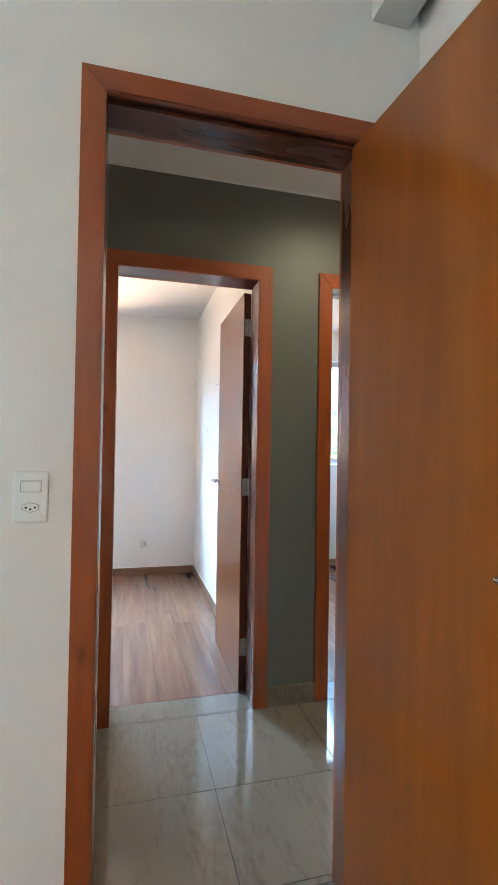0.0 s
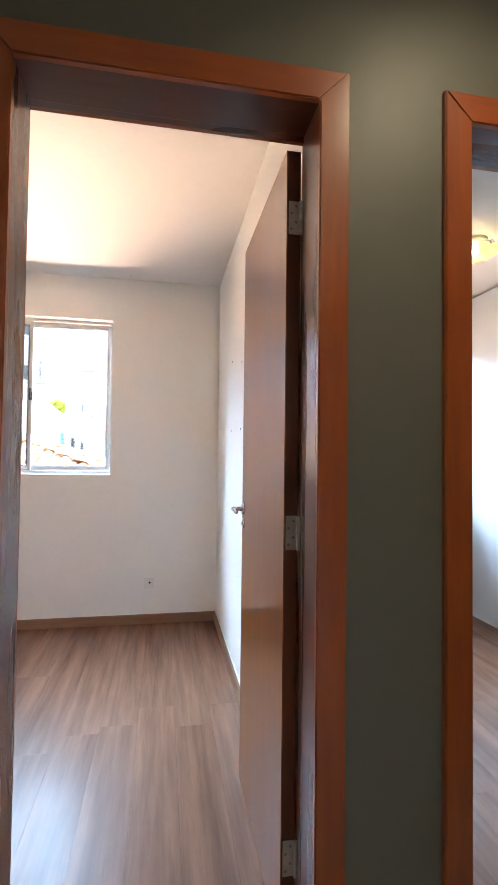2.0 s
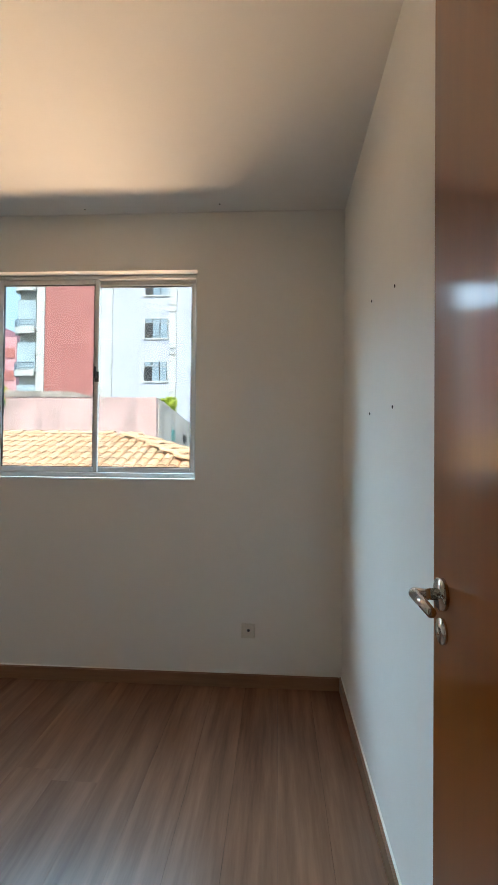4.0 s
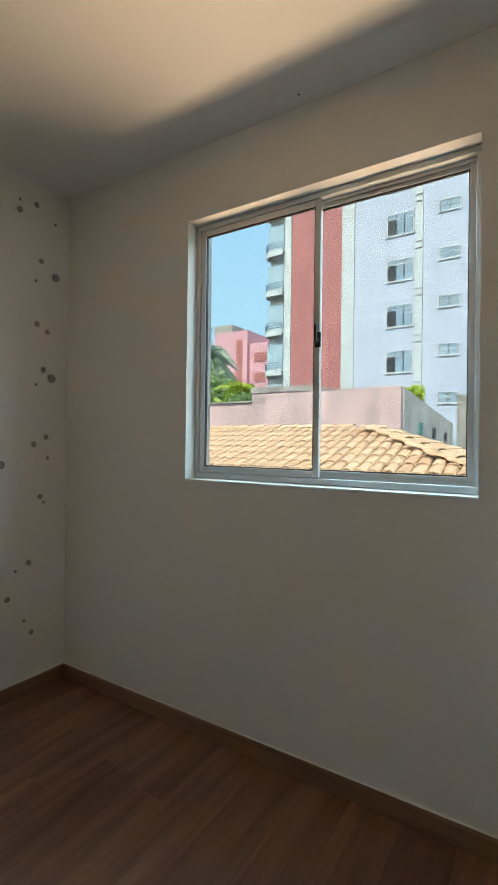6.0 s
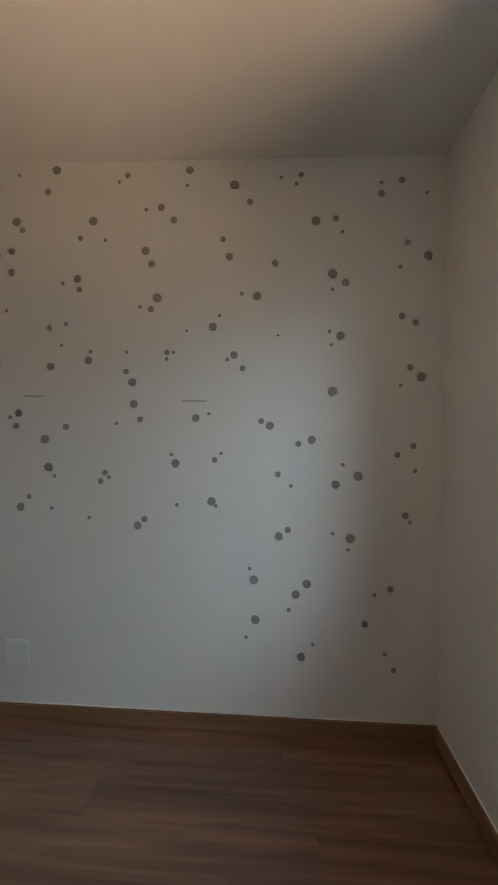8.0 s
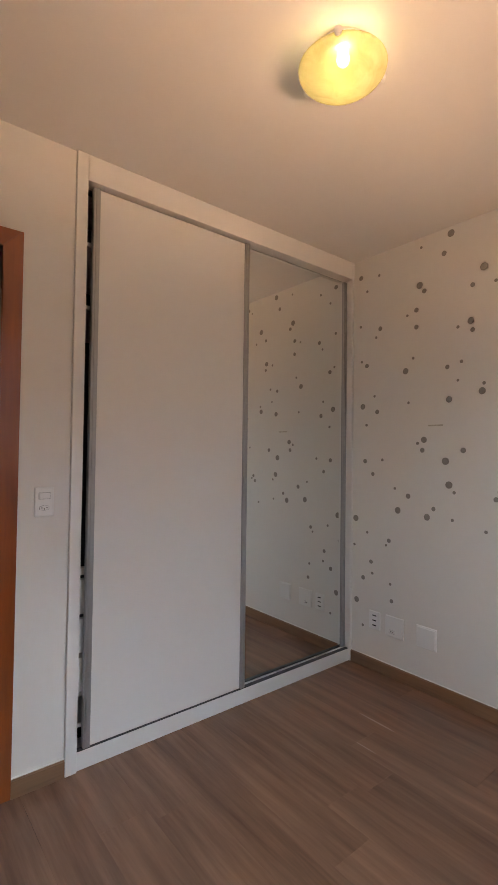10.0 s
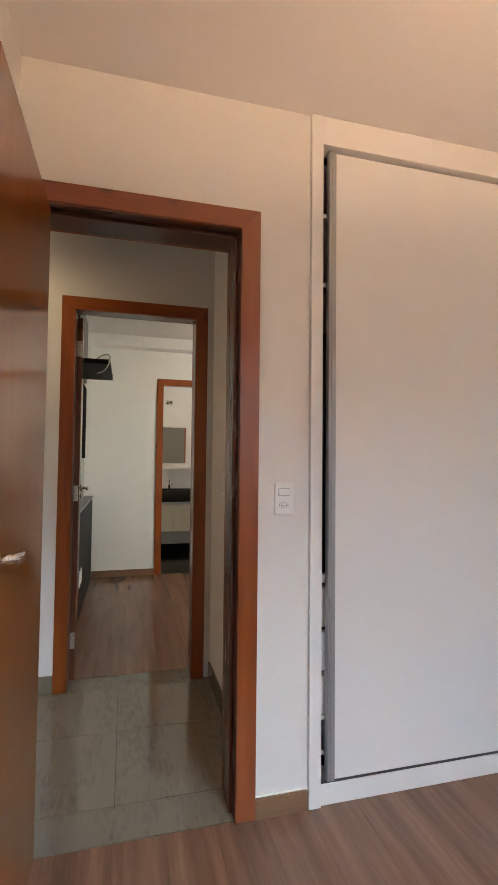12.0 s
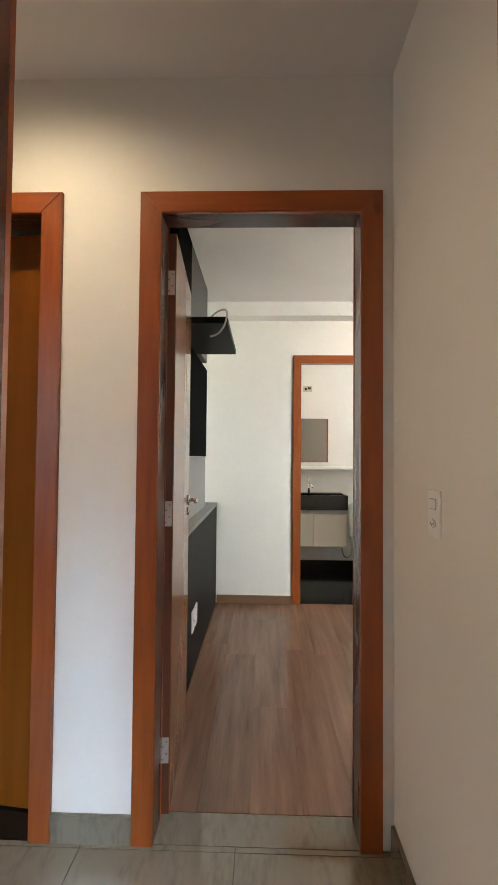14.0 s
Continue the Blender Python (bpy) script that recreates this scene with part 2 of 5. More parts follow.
def worn(m, z0, z1, colour):
    """Varnish rubbed off in ragged upright patches between two heights."""
    n, ln = m.node_tree.nodes, m.node_tree.links
    b = n["Principled BSDF"]
    src = b.inputs["Base Color"].links[0].from_socket
    geo, mp, ns, mr, mx, sep, band, mul = (n.new("ShaderNode" + k) for k in ("NewGeometry", "Mapping", "TexNoise", "MapRange", "Mix", "SeparateXYZ", "MapRange", "Math"))
    mp.inputs["Scale"].default_value = (22, 22, 5)
    ns.inputs["Scale"].default_value, ns.inputs["Detail"].default_value, ns.inputs["Roughness"].default_value = 1.0, 8, 0.72
    mr.inputs["From Min"].default_value, mr.inputs["From Max"].default_value, mr.inputs["To Max"].default_value = 0.50, 0.60, 0.75
    half = (z1 - z0) / 2
    off = n.new("ShaderNodeMath")
    off.operation, off.inputs[1].default_value = "SUBTRACT", (z0 + z1) / 2
    size = n.new("ShaderNodeMath")
    size.operation = "ABSOLUTE"
    band.inputs["From Min"].default_value, band.inputs["From Max"].default_value = half, half * 0.55
    mul.operation = "MULTIPLY"
    mx.data_type = "RGBA"
    ln.new(geo.outputs["Position"], mp.inputs["Vector"]), ln.new(mp.outputs[0], ns.inputs["Vector"]), ln.new(ns.outputs["Fac"], mr.inputs["Value"])
    ln.new(geo.outputs["Position"], sep.inputs[0]), ln.new(sep.outputs["Z"], off.inputs[0]), ln.new(off.outputs[0], size.inputs[0]), ln.new(size.outputs[0], band.inputs["Value"])
    ln.new(mr.outputs[0], mul.inputs[0]), ln.new(band.outputs[0], mul.inputs[1]), ln.new(mul.outputs[0], mx.inputs[0])
    ln.new(src, mx.inputs[6]), ln.new(mx.outputs[2], b.inputs["Base Color"])
    mx.inputs[7].default_value = (*colour, 1)
    return m


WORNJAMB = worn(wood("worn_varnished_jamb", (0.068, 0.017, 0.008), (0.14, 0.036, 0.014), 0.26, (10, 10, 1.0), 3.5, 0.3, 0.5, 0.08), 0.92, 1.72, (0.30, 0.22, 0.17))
EDGEWOOD = wood("dark_door_edge", (0.085, 0.024, 0.011), (0.15, 0.043, 0.017), 0.4, (10, 10, 1.0), 4.0, 0.1)
LAMINATE = wood("laminate_plank", (0.119, 0.057, 0.035), (0.31, 0.163, 0.100), 0.22, (8, 0.55, 5), 2.4, 0.0, 0.34, 0.04)
SKIRT_Y = wood("laminate_skirting", (0.175, 0.092, 0.051), (0.33, 0.180, 0.100), 0.38, (13, 0.8, 13), 2.6, 0.0, 0.45, 0.05)
SKIRT_X = wood("laminate_skirting_across", (0.175, 0.092, 0.051), (0.33, 0.180, 0.100), 0.38, (0.8, 13, 13), 2.6, 0.0, 0.45, 0.05)
TILE = stone("polished_beige_stone_tile", (0.205, 0.178, 0.135), (0.075, 0.060, 0.042), 0.06, 3.6, 0.42)
TILE.node_tree.nodes["Principled BSDF"].inputs["Specular IOR Level"].default_value = 0.85
GROUT = material("dark_grey_grout", (0.045, 0.042, 0.036), 0.9)
BLACKSTONE = stone("black_granite", (0.008, 0.009, 0.009), (0.012, 0.012, 0.012), 0.14, 14, 0.5)
LACQUER = material("white_laminate_board", (0.84, 0.83, 0.81), 0.38, vary=0.015, scale=1.0)
DARKIN = material("near_black_wardrobe", (0.05, 0.05, 0.055), 0.7)
ALU = material("anodised_aluminium", (0.42, 0.42, 0.43), 0.36, 0.55, vary=0.04, scale=5)
ALUWIN = material("window_aluminium", (0.64, 0.64, 0.63), 0.42, 0.3, vary=0.05, scale=6)
CHROME = material("chrome", (0.75, 0.74, 0.72), 0.12, 1.0, vary=0.02)
STEEL = material("hinge_steel", (0.62, 0.58, 0.53), 0.32, 0.7, vary=0.1, scale=40)
PLASTIC = material("white_switch_plastic", (0.87, 0.87, 0.85), 0.3, vary=0.01)
PLATETAN = material("dull_beige_plate", (0.72, 0.69, 0.62), 0.5, vary=0.06, scale=20)
GAP = material("shadow_gap_grey", (0.30, 0.29, 0.28), 0.6)
BLACK = material("black_plastic", (0.015, 0.015, 0.016), 0.35)
HOLE = material("dark_hole", (0.02, 0.02, 0.02), 0.9)
DOT = material("grey_vinyl_sticker", (0.30, 0.275, 0.25), 0.55, vary=0.16, scale=45)
SMEAR = material("plaster_scuff", (0.56, 0.52, 0.44), 0.8, vary=0.2, scale=60)
MIRROR = material("mirror_silver", (0.80, 0.82, 0.81), 0.015, 1.0, vary=0.0)
# grey tint puts the dimmed brightness of the outdoors into the glass
PANE = glass("window_pane", (0.415, 0.428, 0.437), 0.022)
PANELGREY = material("dark_grey_media_panel", (0.010, 0.010, 0.009), 0.5, vary=0.05, scale=2, spec=0.06)
PANELLIGHT = material("grey_media_panel", (0.19, 0.19, 0.185), 0.35, vary=0.05, scale=2)
CABLEGREY = material("grey_cable_sheath", (0.42, 0.36, 0.32), 0.5)
# silver darkened to stand in for a dimmer reflection
DIM_MIRROR = material("dim_bathroom_mirror", (0.42, 0.41, 0.37), 0.03, 1.0, vary=0.0)
PANELMID = material("slate_media_panel", (0.055, 0.052, 0.050), 0.45, vary=0.05, scale=2, spec=0.3)
NICHE = material("matt_black_board", (0.003, 0.003, 0.003), 0.9, spec=0.02)
CREAM = material("cream_cabinet_front", (0.62, 0.57, 0.47), 0.4, vary=0.02)
CERAMIC = material("white_ceramic", (0.8, 0.8, 0.78), 0.12, vary=0.01)
ALABASTER = bowl_glass("lit_alabaster_glass")
BULB = glow("lamp_bulb", (1.0, 0.86, 0.55), 1.0)
HOTBULB = glow("bright_lamp_bulb", (1.0, 0.88, 0.60), 3.5)

# ---- mesh helpers ----


def box(bm, x0, x1, y0, y1, z0, z1, bevel=0.0):
    m = Matrix.Translation(((x0 + x1) / 2, (y0 + y1) / 2, (z0 + z1) / 2)) @ Matrix.Diagonal((abs(x1 - x0), abs(y1 - y0), abs(z1 - z0), 1))
    made = bmesh.ops.create_cube(bm, size=1, matrix=m)
    if bevel:
        edges = list({e for v in made["verts"] for e in v.link_edges})
        bmesh.ops.bevel(bm, geom=edges, offset=bevel, segments=2, affect="EDGES", profile=0.5)
    return bm


def boxes(*rows, bevel=0.0):
    bm = bmesh.new()
    for r in rows:
        box(bm, *r, bevel=bevel)
    return bm


def tube(bm, a, b, r, r2=None, segs=12):
    a, b = Vector(a), Vector(b)
    m = Matrix.Translation((a + b) / 2) @ (b - a).to_track_quat("Z", "Y").to_matrix().to_4x4()
    bmesh.ops.create_cone(bm, cap_ends=True, segments=segs, radius1=r, radius2=r if r2 is None else r2, depth=(b - a).length, matrix=m)
    return bm


def mesh_of(name, bm, mat, smooth=False):
    me = bpy.data.meshes.new(name)
    bm.to_mesh(me)
    bm.free()
    me.materials.append(mat)
    if smooth:
        for p in me.polygons:
            p.use_smooth = True
    return me


def part(name, bm, mat, parent, label="", smooth=False):
    ob = new(name, mesh_of(name, bm, mat, smooth))
    ob.parent = parent
    if label:
        ob["label"] = label
    return ob


def single(name, bm, mat, label, category, group="", kind="", smooth=False):
    return tagged(new(name, mesh_of(name, bm, mat, smooth)), label, category, group, kind)


def thing(name, label, category, group="", kind="", at=(0, 0, 0), turn=0.0):
    ob = new(name)
    ob.matrix_world = pose(*at, 0, 0, turn)
    return tagged(ob, label, category, group, kind)


def wall_x(name, x0, x1, y0, y1, z1, holes, mat, label):
    """A wall that runs along x, with holes (a, b, bottom, top)."""
    bm = bmesh.new()
    x = x0
    for a, b, lo, hi in sorted(holes):
        if a > x:
            box(bm, x, a, y0, y1, 0, z1)
        if lo > 0:
            box(bm, a, b, y0, y1, 0, lo)
        if hi < z1:
            box(bm, a, b, y0, y1, hi, z1)
        x = b
    if x1 > x:
        box(bm, x, x1, y0, y1, 0, z1)
    return single(name, bm, mat, label, "wall", kind="structure")


def wall_y(name, x0, x1, y0, y1, z1, holes, mat, label):
    bm = bmesh.new()
    y = y0
    for a, b, lo, hi in sorted(holes):
        if a > y:
            box(bm, x0, x1, y, a, 0, z1)
        if lo > 0:
            box(bm, x0, x1, a, b, 0, lo)
        if hi < z1:
            box(bm, x0, x1, a, b, hi, z1)
        y = b
    if y1 > y:
        box(bm, x0, x1, y, y1, 0, z1)
    return single(name, bm, mat, label, "wall", kind="structure")


# ---- the plan ----
H, HH = 2.598, 2.575             # ceilings of rooms and hall
WEST, EAST = -1.935, 0.916      # bedroom with the dots
NORTH, SOUTH = 2.625, 0.16
DW, DE, DT = 0.133, 0.882, 2.14   # rough openings of the facing doors, lined by 3 cm jambs
HALL_W, HALL_S = 0.055, -0.955    # hall
C_N, C_S, C_E = -1.066, -3.53, 1.02  # main bedroom

# hall and bedroom walls
wall_x("wall_hall_north", HALL_W, 5.0, 0.0, 0.02, H, [(DW, DE, 0, DT), (1.195, 1.965, 0, DT)], GREY, "dark grey-green painted hall wall with two doorways")
wall_x("wall_bedroom_south", -0.112, EAST, 0.02, SOUTH, H, [(DW, DE, 0, DT)], PAINT, "off-white painted wall with a doorway")
wall_x("wall_second_bedroom_south", EAST + 0.13, 5.0, 0.02, SOUTH, H, [(1.195, 1.965, 0, DT)], PAINT, "off-white painted wall with a doorway")
wall_x("wall_bedroom_north", WEST - 0.15, EAST + 0.13, NORTH, NORTH + 0.15, H, [(-1.092, 0.108, 1.114, 2.278)], PAINT, "off-white painted wall round a sliding window")
wall_x("wall_second_bedroom_north", EAST + 0.13, 3.75, NORTH, NORTH + 0.15, H, [(1.75, 2.93, 1.114, 2.278)], PAINT, "off-white painted wall round a window")
wall_y("wall_bedroom_west", WEST - 0.15, WEST, -0.62, NORTH, H, [], PAINT, "off-white painted wall with grey dot stickers")
wall_y("wall_bedroom_east", EAST, EAST + 0.13, 0.02, NORTH, H, [], PAINT, "plain off-white painted wall with old screw holes")
wall_y("wall_hall_west", -0.112, HALL_W, HALL_S, 0.02, H, [], PAINT, "off-white painted end wall of the hall")
wall_x("wall_hall_south", -0.112, 5.0, C_N, HALL_S, H, [(DW, DE, 0, DT), (1.21, 1.92, 0, DT)], PAINT, "off-white painted hall wall with two doorways")
wall_x("wall_niche_south", WEST, -0.112, -0.62, -0.55, H, [], PAINT, "plain wall behind the built-in wardrobe")
wall_y("wall_main_bedroom_east", C_E, C_E + 0.1, C_S, C_N, H, [], PAINT, "off-white painted wall behind the media panel")
wall_x("wall_main_bedroom_south", -3.7, C_E + 0.1, C_S - 0.1, C_S, H, [(-0.56, 0.193, 0, DT)], PAINT, "off-white painted wall with the bathroom doorway")
wall_y("wall_main_bedroom_west", -3.8, -3.7, C_S - 0.1, C_N + 0.1, H, [], PAINT, "plain off-white painted wall")
# opening out of view, placed so that daylight falls on the south wall
wall_x("wall_main_bedroom_north", -3.7, -0.112, C_N, C_N + 0.1, H, [(-3.5, -2.3, 1.0, 2.25)], PAINT, "off-white painted wall with a window opening")
wall_y("wall_ensuite_east", 0.32, 0.42, -4.85, C_S - 0.1, H, [], PAINT, "white bathroom wall")
wall_y("wall_ensuite_west", -1.5, -1.4, -4.85, C_S - 0.1, H, [], PAINT, "white bathroom wall")
wall_x("wall_ensuite_south", -1.4, 0.32, -4.85, -4.75, H, [], PAINT, "white bathroom wall behind the vanity")
wall_y("wall_small_bathroom_east", 2.35, 2.45, -2.6, C_N, H, [], PAINT, "white wall of the small bathroom")
wall_x("wall_small_bathroom_south", C_E + 0.1, 2.45, -2.7, -2.6, H, [], PAINT, "white wall of the small bathroom")
wall_y("wall_second_bedroom_east", 3.6, 3.75, SOUTH, NORTH, H, [], PAINT, "plain wall behind the second wardrobe")
wall_y("wall_hall_east", 5.0, 5.1, C_N, 0.14, H, [], PAINT, "plain far wall that closes the hall")

# ceilings
single("ceiling_bedroom", boxes((WEST - 0.15, EAST + 0.065, -0.62, NORTH + 0.15, H, H + 0.12)), CEIL, "plain white plastered ceiling", "ceiling", kind="structure")
single("ceiling_second_bedroom", boxes((EAST + 0.065, 3.75, 0.02, NORTH + 0.15, H, H + 0.12)), CEIL, "plain white plastered ceiling", "ceiling", kind="structure")
single("ceiling_hall", boxes((HALL_W, 5.0, HALL_S, 0.0, HH, H + 0.12), (EAST + 0.066, 5.1, C_N, HALL_S, H, H + 0.12), (-0.112, EAST + 0.066, C_N, HALL_S, H, H + 0.12)), CEIL, "plain white hall ceiling", "ceiling", kind="structure")
bm = boxes((-3.8, C_E + 0.1, C_S - 0.1, C_N, H + 0.0, H + 0.12), (-3.7, C_E, C_S, C_S + 0.16, H - 0.12, H), (0.87, 0.98, -1.79, C_N, 2.466, H))
single("ceiling_main_bedroom", bm, CEIL, "white plaster ceiling with a dropped border", "ceiling", kind="structure")
single("ceiling_ensuite", boxes((-1.5, 0.42, -4.85, C_S - 0.1, H, H + 0.12)), CEIL, "plain white bathroom ceiling", "ceiling", kind="structure")
single("ceiling_small_bathroom", boxes((C_E + 0.1, 2.45, -2.7, C_N, H, H + 0.12)), CEIL, "plain white bathroom ceiling", "ceiling", kind="structure")

# white cut line between the grey paint and the ceiling
single("trim", boxes((HALL_W, 5.0, -0.003, 0.0, HH - 0.011, HH)), CEIL, "thin white paint line along the ceiling", "trim", kind="structure")

# floors
# added out of view to keep ground light from leaking in under the walls
single("floor_slab", boxes((-3.9, 5.2, -4.95, C_N + 0.1, -0.35, -0.121), (-2.1, 5.2, C_N + 0.1, NORTH + 0.15, -0.35, -0.121)), WALLOUT, "concrete slab under the flat", "floor", kind="structure")
floor_bed = single("floor_bedroom", boxes((WEST, EAST, 0.161, NORTH, -0.12, -0.01), (WEST, -0.112, -0.55, 0.161, -0.12, -0.01)), GROUT, "brown wood-look laminate plank floor", "floor", kind="structure")
floor_two = single("floor_second_bedroom", boxes((EAST + 0.13, 3.6, 0.161, NORTH, -0.12, -0.01)), GROUT, "brown wood-look laminate plank floor", "floor", kind="structure")
floor_main = single("floor_main_bedroom", boxes((-3.7, C_E, C_S, -1.099, -0.12, -0.01)), GROUT, "brown wood-look laminate plank floor", "floor", kind="structure")
floor_hall = single("floor_hall", boxes((HALL_W, 5.0, -1.098, 0.160, -0.12, -0.005)), GROUT, "polished beige stone tile floor", "floor", kind="structure")
single("floor_ensuite", boxes((-1.4, 0.32, -4.75, C_S, -0.12, 0.001)), BLACKSTONE, "polished black granite bathroom floor", "floor", kind="structure")
single("floor_small_bathroom", boxes((C_E + 0.1, 2.35, -2.6, -1.101, -0.12, -0.002)), BLACKSTONE, "polished black granite bathroom floor", "floor", kind="structure")

# ---- doors ----
CW = 0.072   # casing width


def casing_bars(parent, x0, x1, zt, y_wall, out, CW=CW):
    """Three mitred casing bars round an opening; x0, x1, zt are their inner edges. out: +1 or -1, the way they stand out along y."""
    y_a, y_b = y_wall, y_wall + out * 0.016

    def prism(corners):
        bm = bmesh.new()
        front = [bm.verts.new((x, y_b, z)) for x, z in corners]
        back = [bm.verts.new((x, y_a, z)) for x, z in corners]
        bm.faces.new(front), bm.faces.new(back[::-1])
        for i in range(4):
            j = (i + 1) % 4
            bm.faces.new((front[j], front[i], back[i], back[j]))
        bmesh.ops.recalc_face_normals(bm, faces=bm.faces)
        bmesh.ops.bevel(bm, geom=[e for e in bm.edges if all(abs(v.co.y - y_b) < 1e-6 for v in e.verts)], offset=0.003, segments=2, affect="EDGES")
        return bm
    part("casing", prism([(x0 - CW, 0), (x0, 0), (x0, zt), (x0 - CW, zt + CW)]), CASING, parent)
    part("casing", prism([(x1, 0), (x1 + CW, 0), (x1 + CW, zt + CW), (x1, zt)]), CASING, parent)
    part("head_casing", prism([(x0 - CW, zt + CW), (x0, zt), (x1, zt), (x1 + CW, zt + CW)]), CASING_H, parent)


def handle(parent, x, y, z, side, point):
    """A chrome lever on the face at x, standing out by side, its lever pointing along y by point."""
    bm = bmesh.new()
    tube(bm, (x, y, z), (x + side * 0.008, y, z), 0.024, segs=20)
    tube(bm, (x + side * 0.008, y, z), (x + side * 0.045, y, z), 0.009)
    tube(bm, (x + side * 0.042, y + point * 0.004, z), (x + side * 0.042, y - point * 0.075, z - 0.004), 0.009, 0.007)
    bmesh.ops.create_uvsphere(bm, u_segments=10, v_segments=6, radius=0.009, matrix=Matrix.Translation((x + side * 0.042, y, z)))
    tube(bm, (x, y, z - 0.055), (x + side * 0.006, y, z - 0.055), 0.019, segs=18)
    tube(bm, (x + side * 0.006, y, z - 0.055), (x + side * 0.010, y, z - 0.055), 0.006)
    return part("door_handle", bm, CHROME, parent, "chrome lever handle with a round rose", True)


def hinge(lf, z, pin_x):
    """A butt hinge on the hinge edge of a leaf, in the leaf's own axes; pin_x: where its pin stands."""
    h = part("hinge", boxes((0.004, 0.032, -0.0025, 0.0, z - 0.045, z + 0.045), bevel=0.001), STEEL, lf, "tarnished steel butt hinge")
    bm = bmesh.new()
    for k in range(5):
        tube(bm, (pin_x, -0.006, z - 0.045 + k * 0.018), (pin_x, -0.006, z - 0.0285 + k * 0.018), 0.0062, segs=10)
    part("knuckle", bm, STEEL, h)
    for dx, dz in ((0.011, -0.031), (0.024, -0.012), (0.011, 0.012), (0.024, 0.031)):
        part("screw", tube(bmesh.new(), (dx, -0.0034, z + dz), (dx, -0.002, z + dz), 0.0036, segs=8), GAP, h, "dull screw head")
    return h


def doorway(name, label, x0, x1, y0, y1, leaf_side, rb=0.040, inset=0.013, leaf_casing=CW, stop_wood=JAMB):
    """Rebated jamb lining between the faces y0 and y1 of a wall, with casings on both faces; x0, x1: clear opening.
    leaf_side: +1 where the leaf shuts against the face y1, -1 against y0."""
    d = thing(name, label, "door", "doors off the hall", "structure")
    zt, st = 2.098, 0.013
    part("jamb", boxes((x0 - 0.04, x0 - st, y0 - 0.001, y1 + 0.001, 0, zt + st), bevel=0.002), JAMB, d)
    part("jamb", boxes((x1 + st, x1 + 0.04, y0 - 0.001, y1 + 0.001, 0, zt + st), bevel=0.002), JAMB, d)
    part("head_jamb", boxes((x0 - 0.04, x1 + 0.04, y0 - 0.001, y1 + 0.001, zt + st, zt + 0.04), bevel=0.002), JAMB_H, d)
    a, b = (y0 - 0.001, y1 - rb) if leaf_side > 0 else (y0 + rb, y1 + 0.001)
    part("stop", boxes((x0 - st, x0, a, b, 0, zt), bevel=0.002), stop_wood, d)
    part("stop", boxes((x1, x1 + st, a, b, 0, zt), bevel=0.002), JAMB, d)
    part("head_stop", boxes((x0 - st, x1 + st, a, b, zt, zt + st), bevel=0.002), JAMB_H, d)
    for face, out in ((y0, -1), (y1, 1)):
        if out == leaf_side:
            casing_bars(d, x0 - inset, x1 + inset, zt + st, face, out, leaf_casing)
        else:
            casing_bars(d, x0, x1, zt, face, out)
    return d


def leaf(parent, w, at, turn, hinges=True):
    """A flush leaf in its own axes: hinge edge at the origin, its width along +y, its thickness along +x."""
    core = boxes((0.001, 0.034, 0, w, 0.008, 2.088), bevel=0.0015)
    lf = part("leaf", core, EDGEWOOD, parent, "flush varnished veneer leaf, standing open")
    part("leaf_face", boxes((-0.0015, 0.001, 0.0, w, 0.008, 2.088)), DOORWOOD, lf)
    part("leaf_face", boxes((0.034, 0.0365, 0.0, w, 0.008, 2.088)), DOORWOOD, lf)
    handle(lf, -0.0015, w - 0.045, 1.06, -1, 1)
    handle(lf, 0.0365, w - 0.05, 1.06, 1, 1)
    lf.matrix_basis = pose(*at, 0, 0, turn)
    return lf


d1 = doorway("door_1", "red-brown varnished wooden doorway with its door open", 0.173, 0.842, 0.0, SOUTH, 1, stop_wood=WORNJAMB)
l1 = leaf(d1, 0.655, (0.812, SOUTH + 0.004, 0), 0.0)
for z in (0.23, 1.065, 1.905):
    hinge(l1, z, 0.037)
dc = doorway("door_2", "red-brown varnished wooden doorway with its door open", 0.165, 0.838, C_N, HALL_S, -1, rb=0.012, inset=0.0, leaf_casing=0.058)
lc = leaf(dc, 0.66, (0.846, C_N - 0.006, 0), 184.0)
for z in (0.23, 1.065, 1.905):
    hinge(lc, z, -0.001)
d2 = doorway("door_3", "red-brown varnished wooden doorway beside a grey wall", 1.235, 1.925, 0.0, SOUTH, 1)
db = doorway("door_4", "red-brown varnished bathroom doorway with its door ajar", 1.25, 1.88, C_N, HALL_S, -1)
lb = leaf(db, 0.615, (1.245, C_N - 0.006, 0.0), -97)
de = doorway("door_5", "red-brown varnished wooden bathroom doorway without a leaf in view", -0.52, 0.153, C_S - 0.1, C_S, -1)

# ---- windows ----


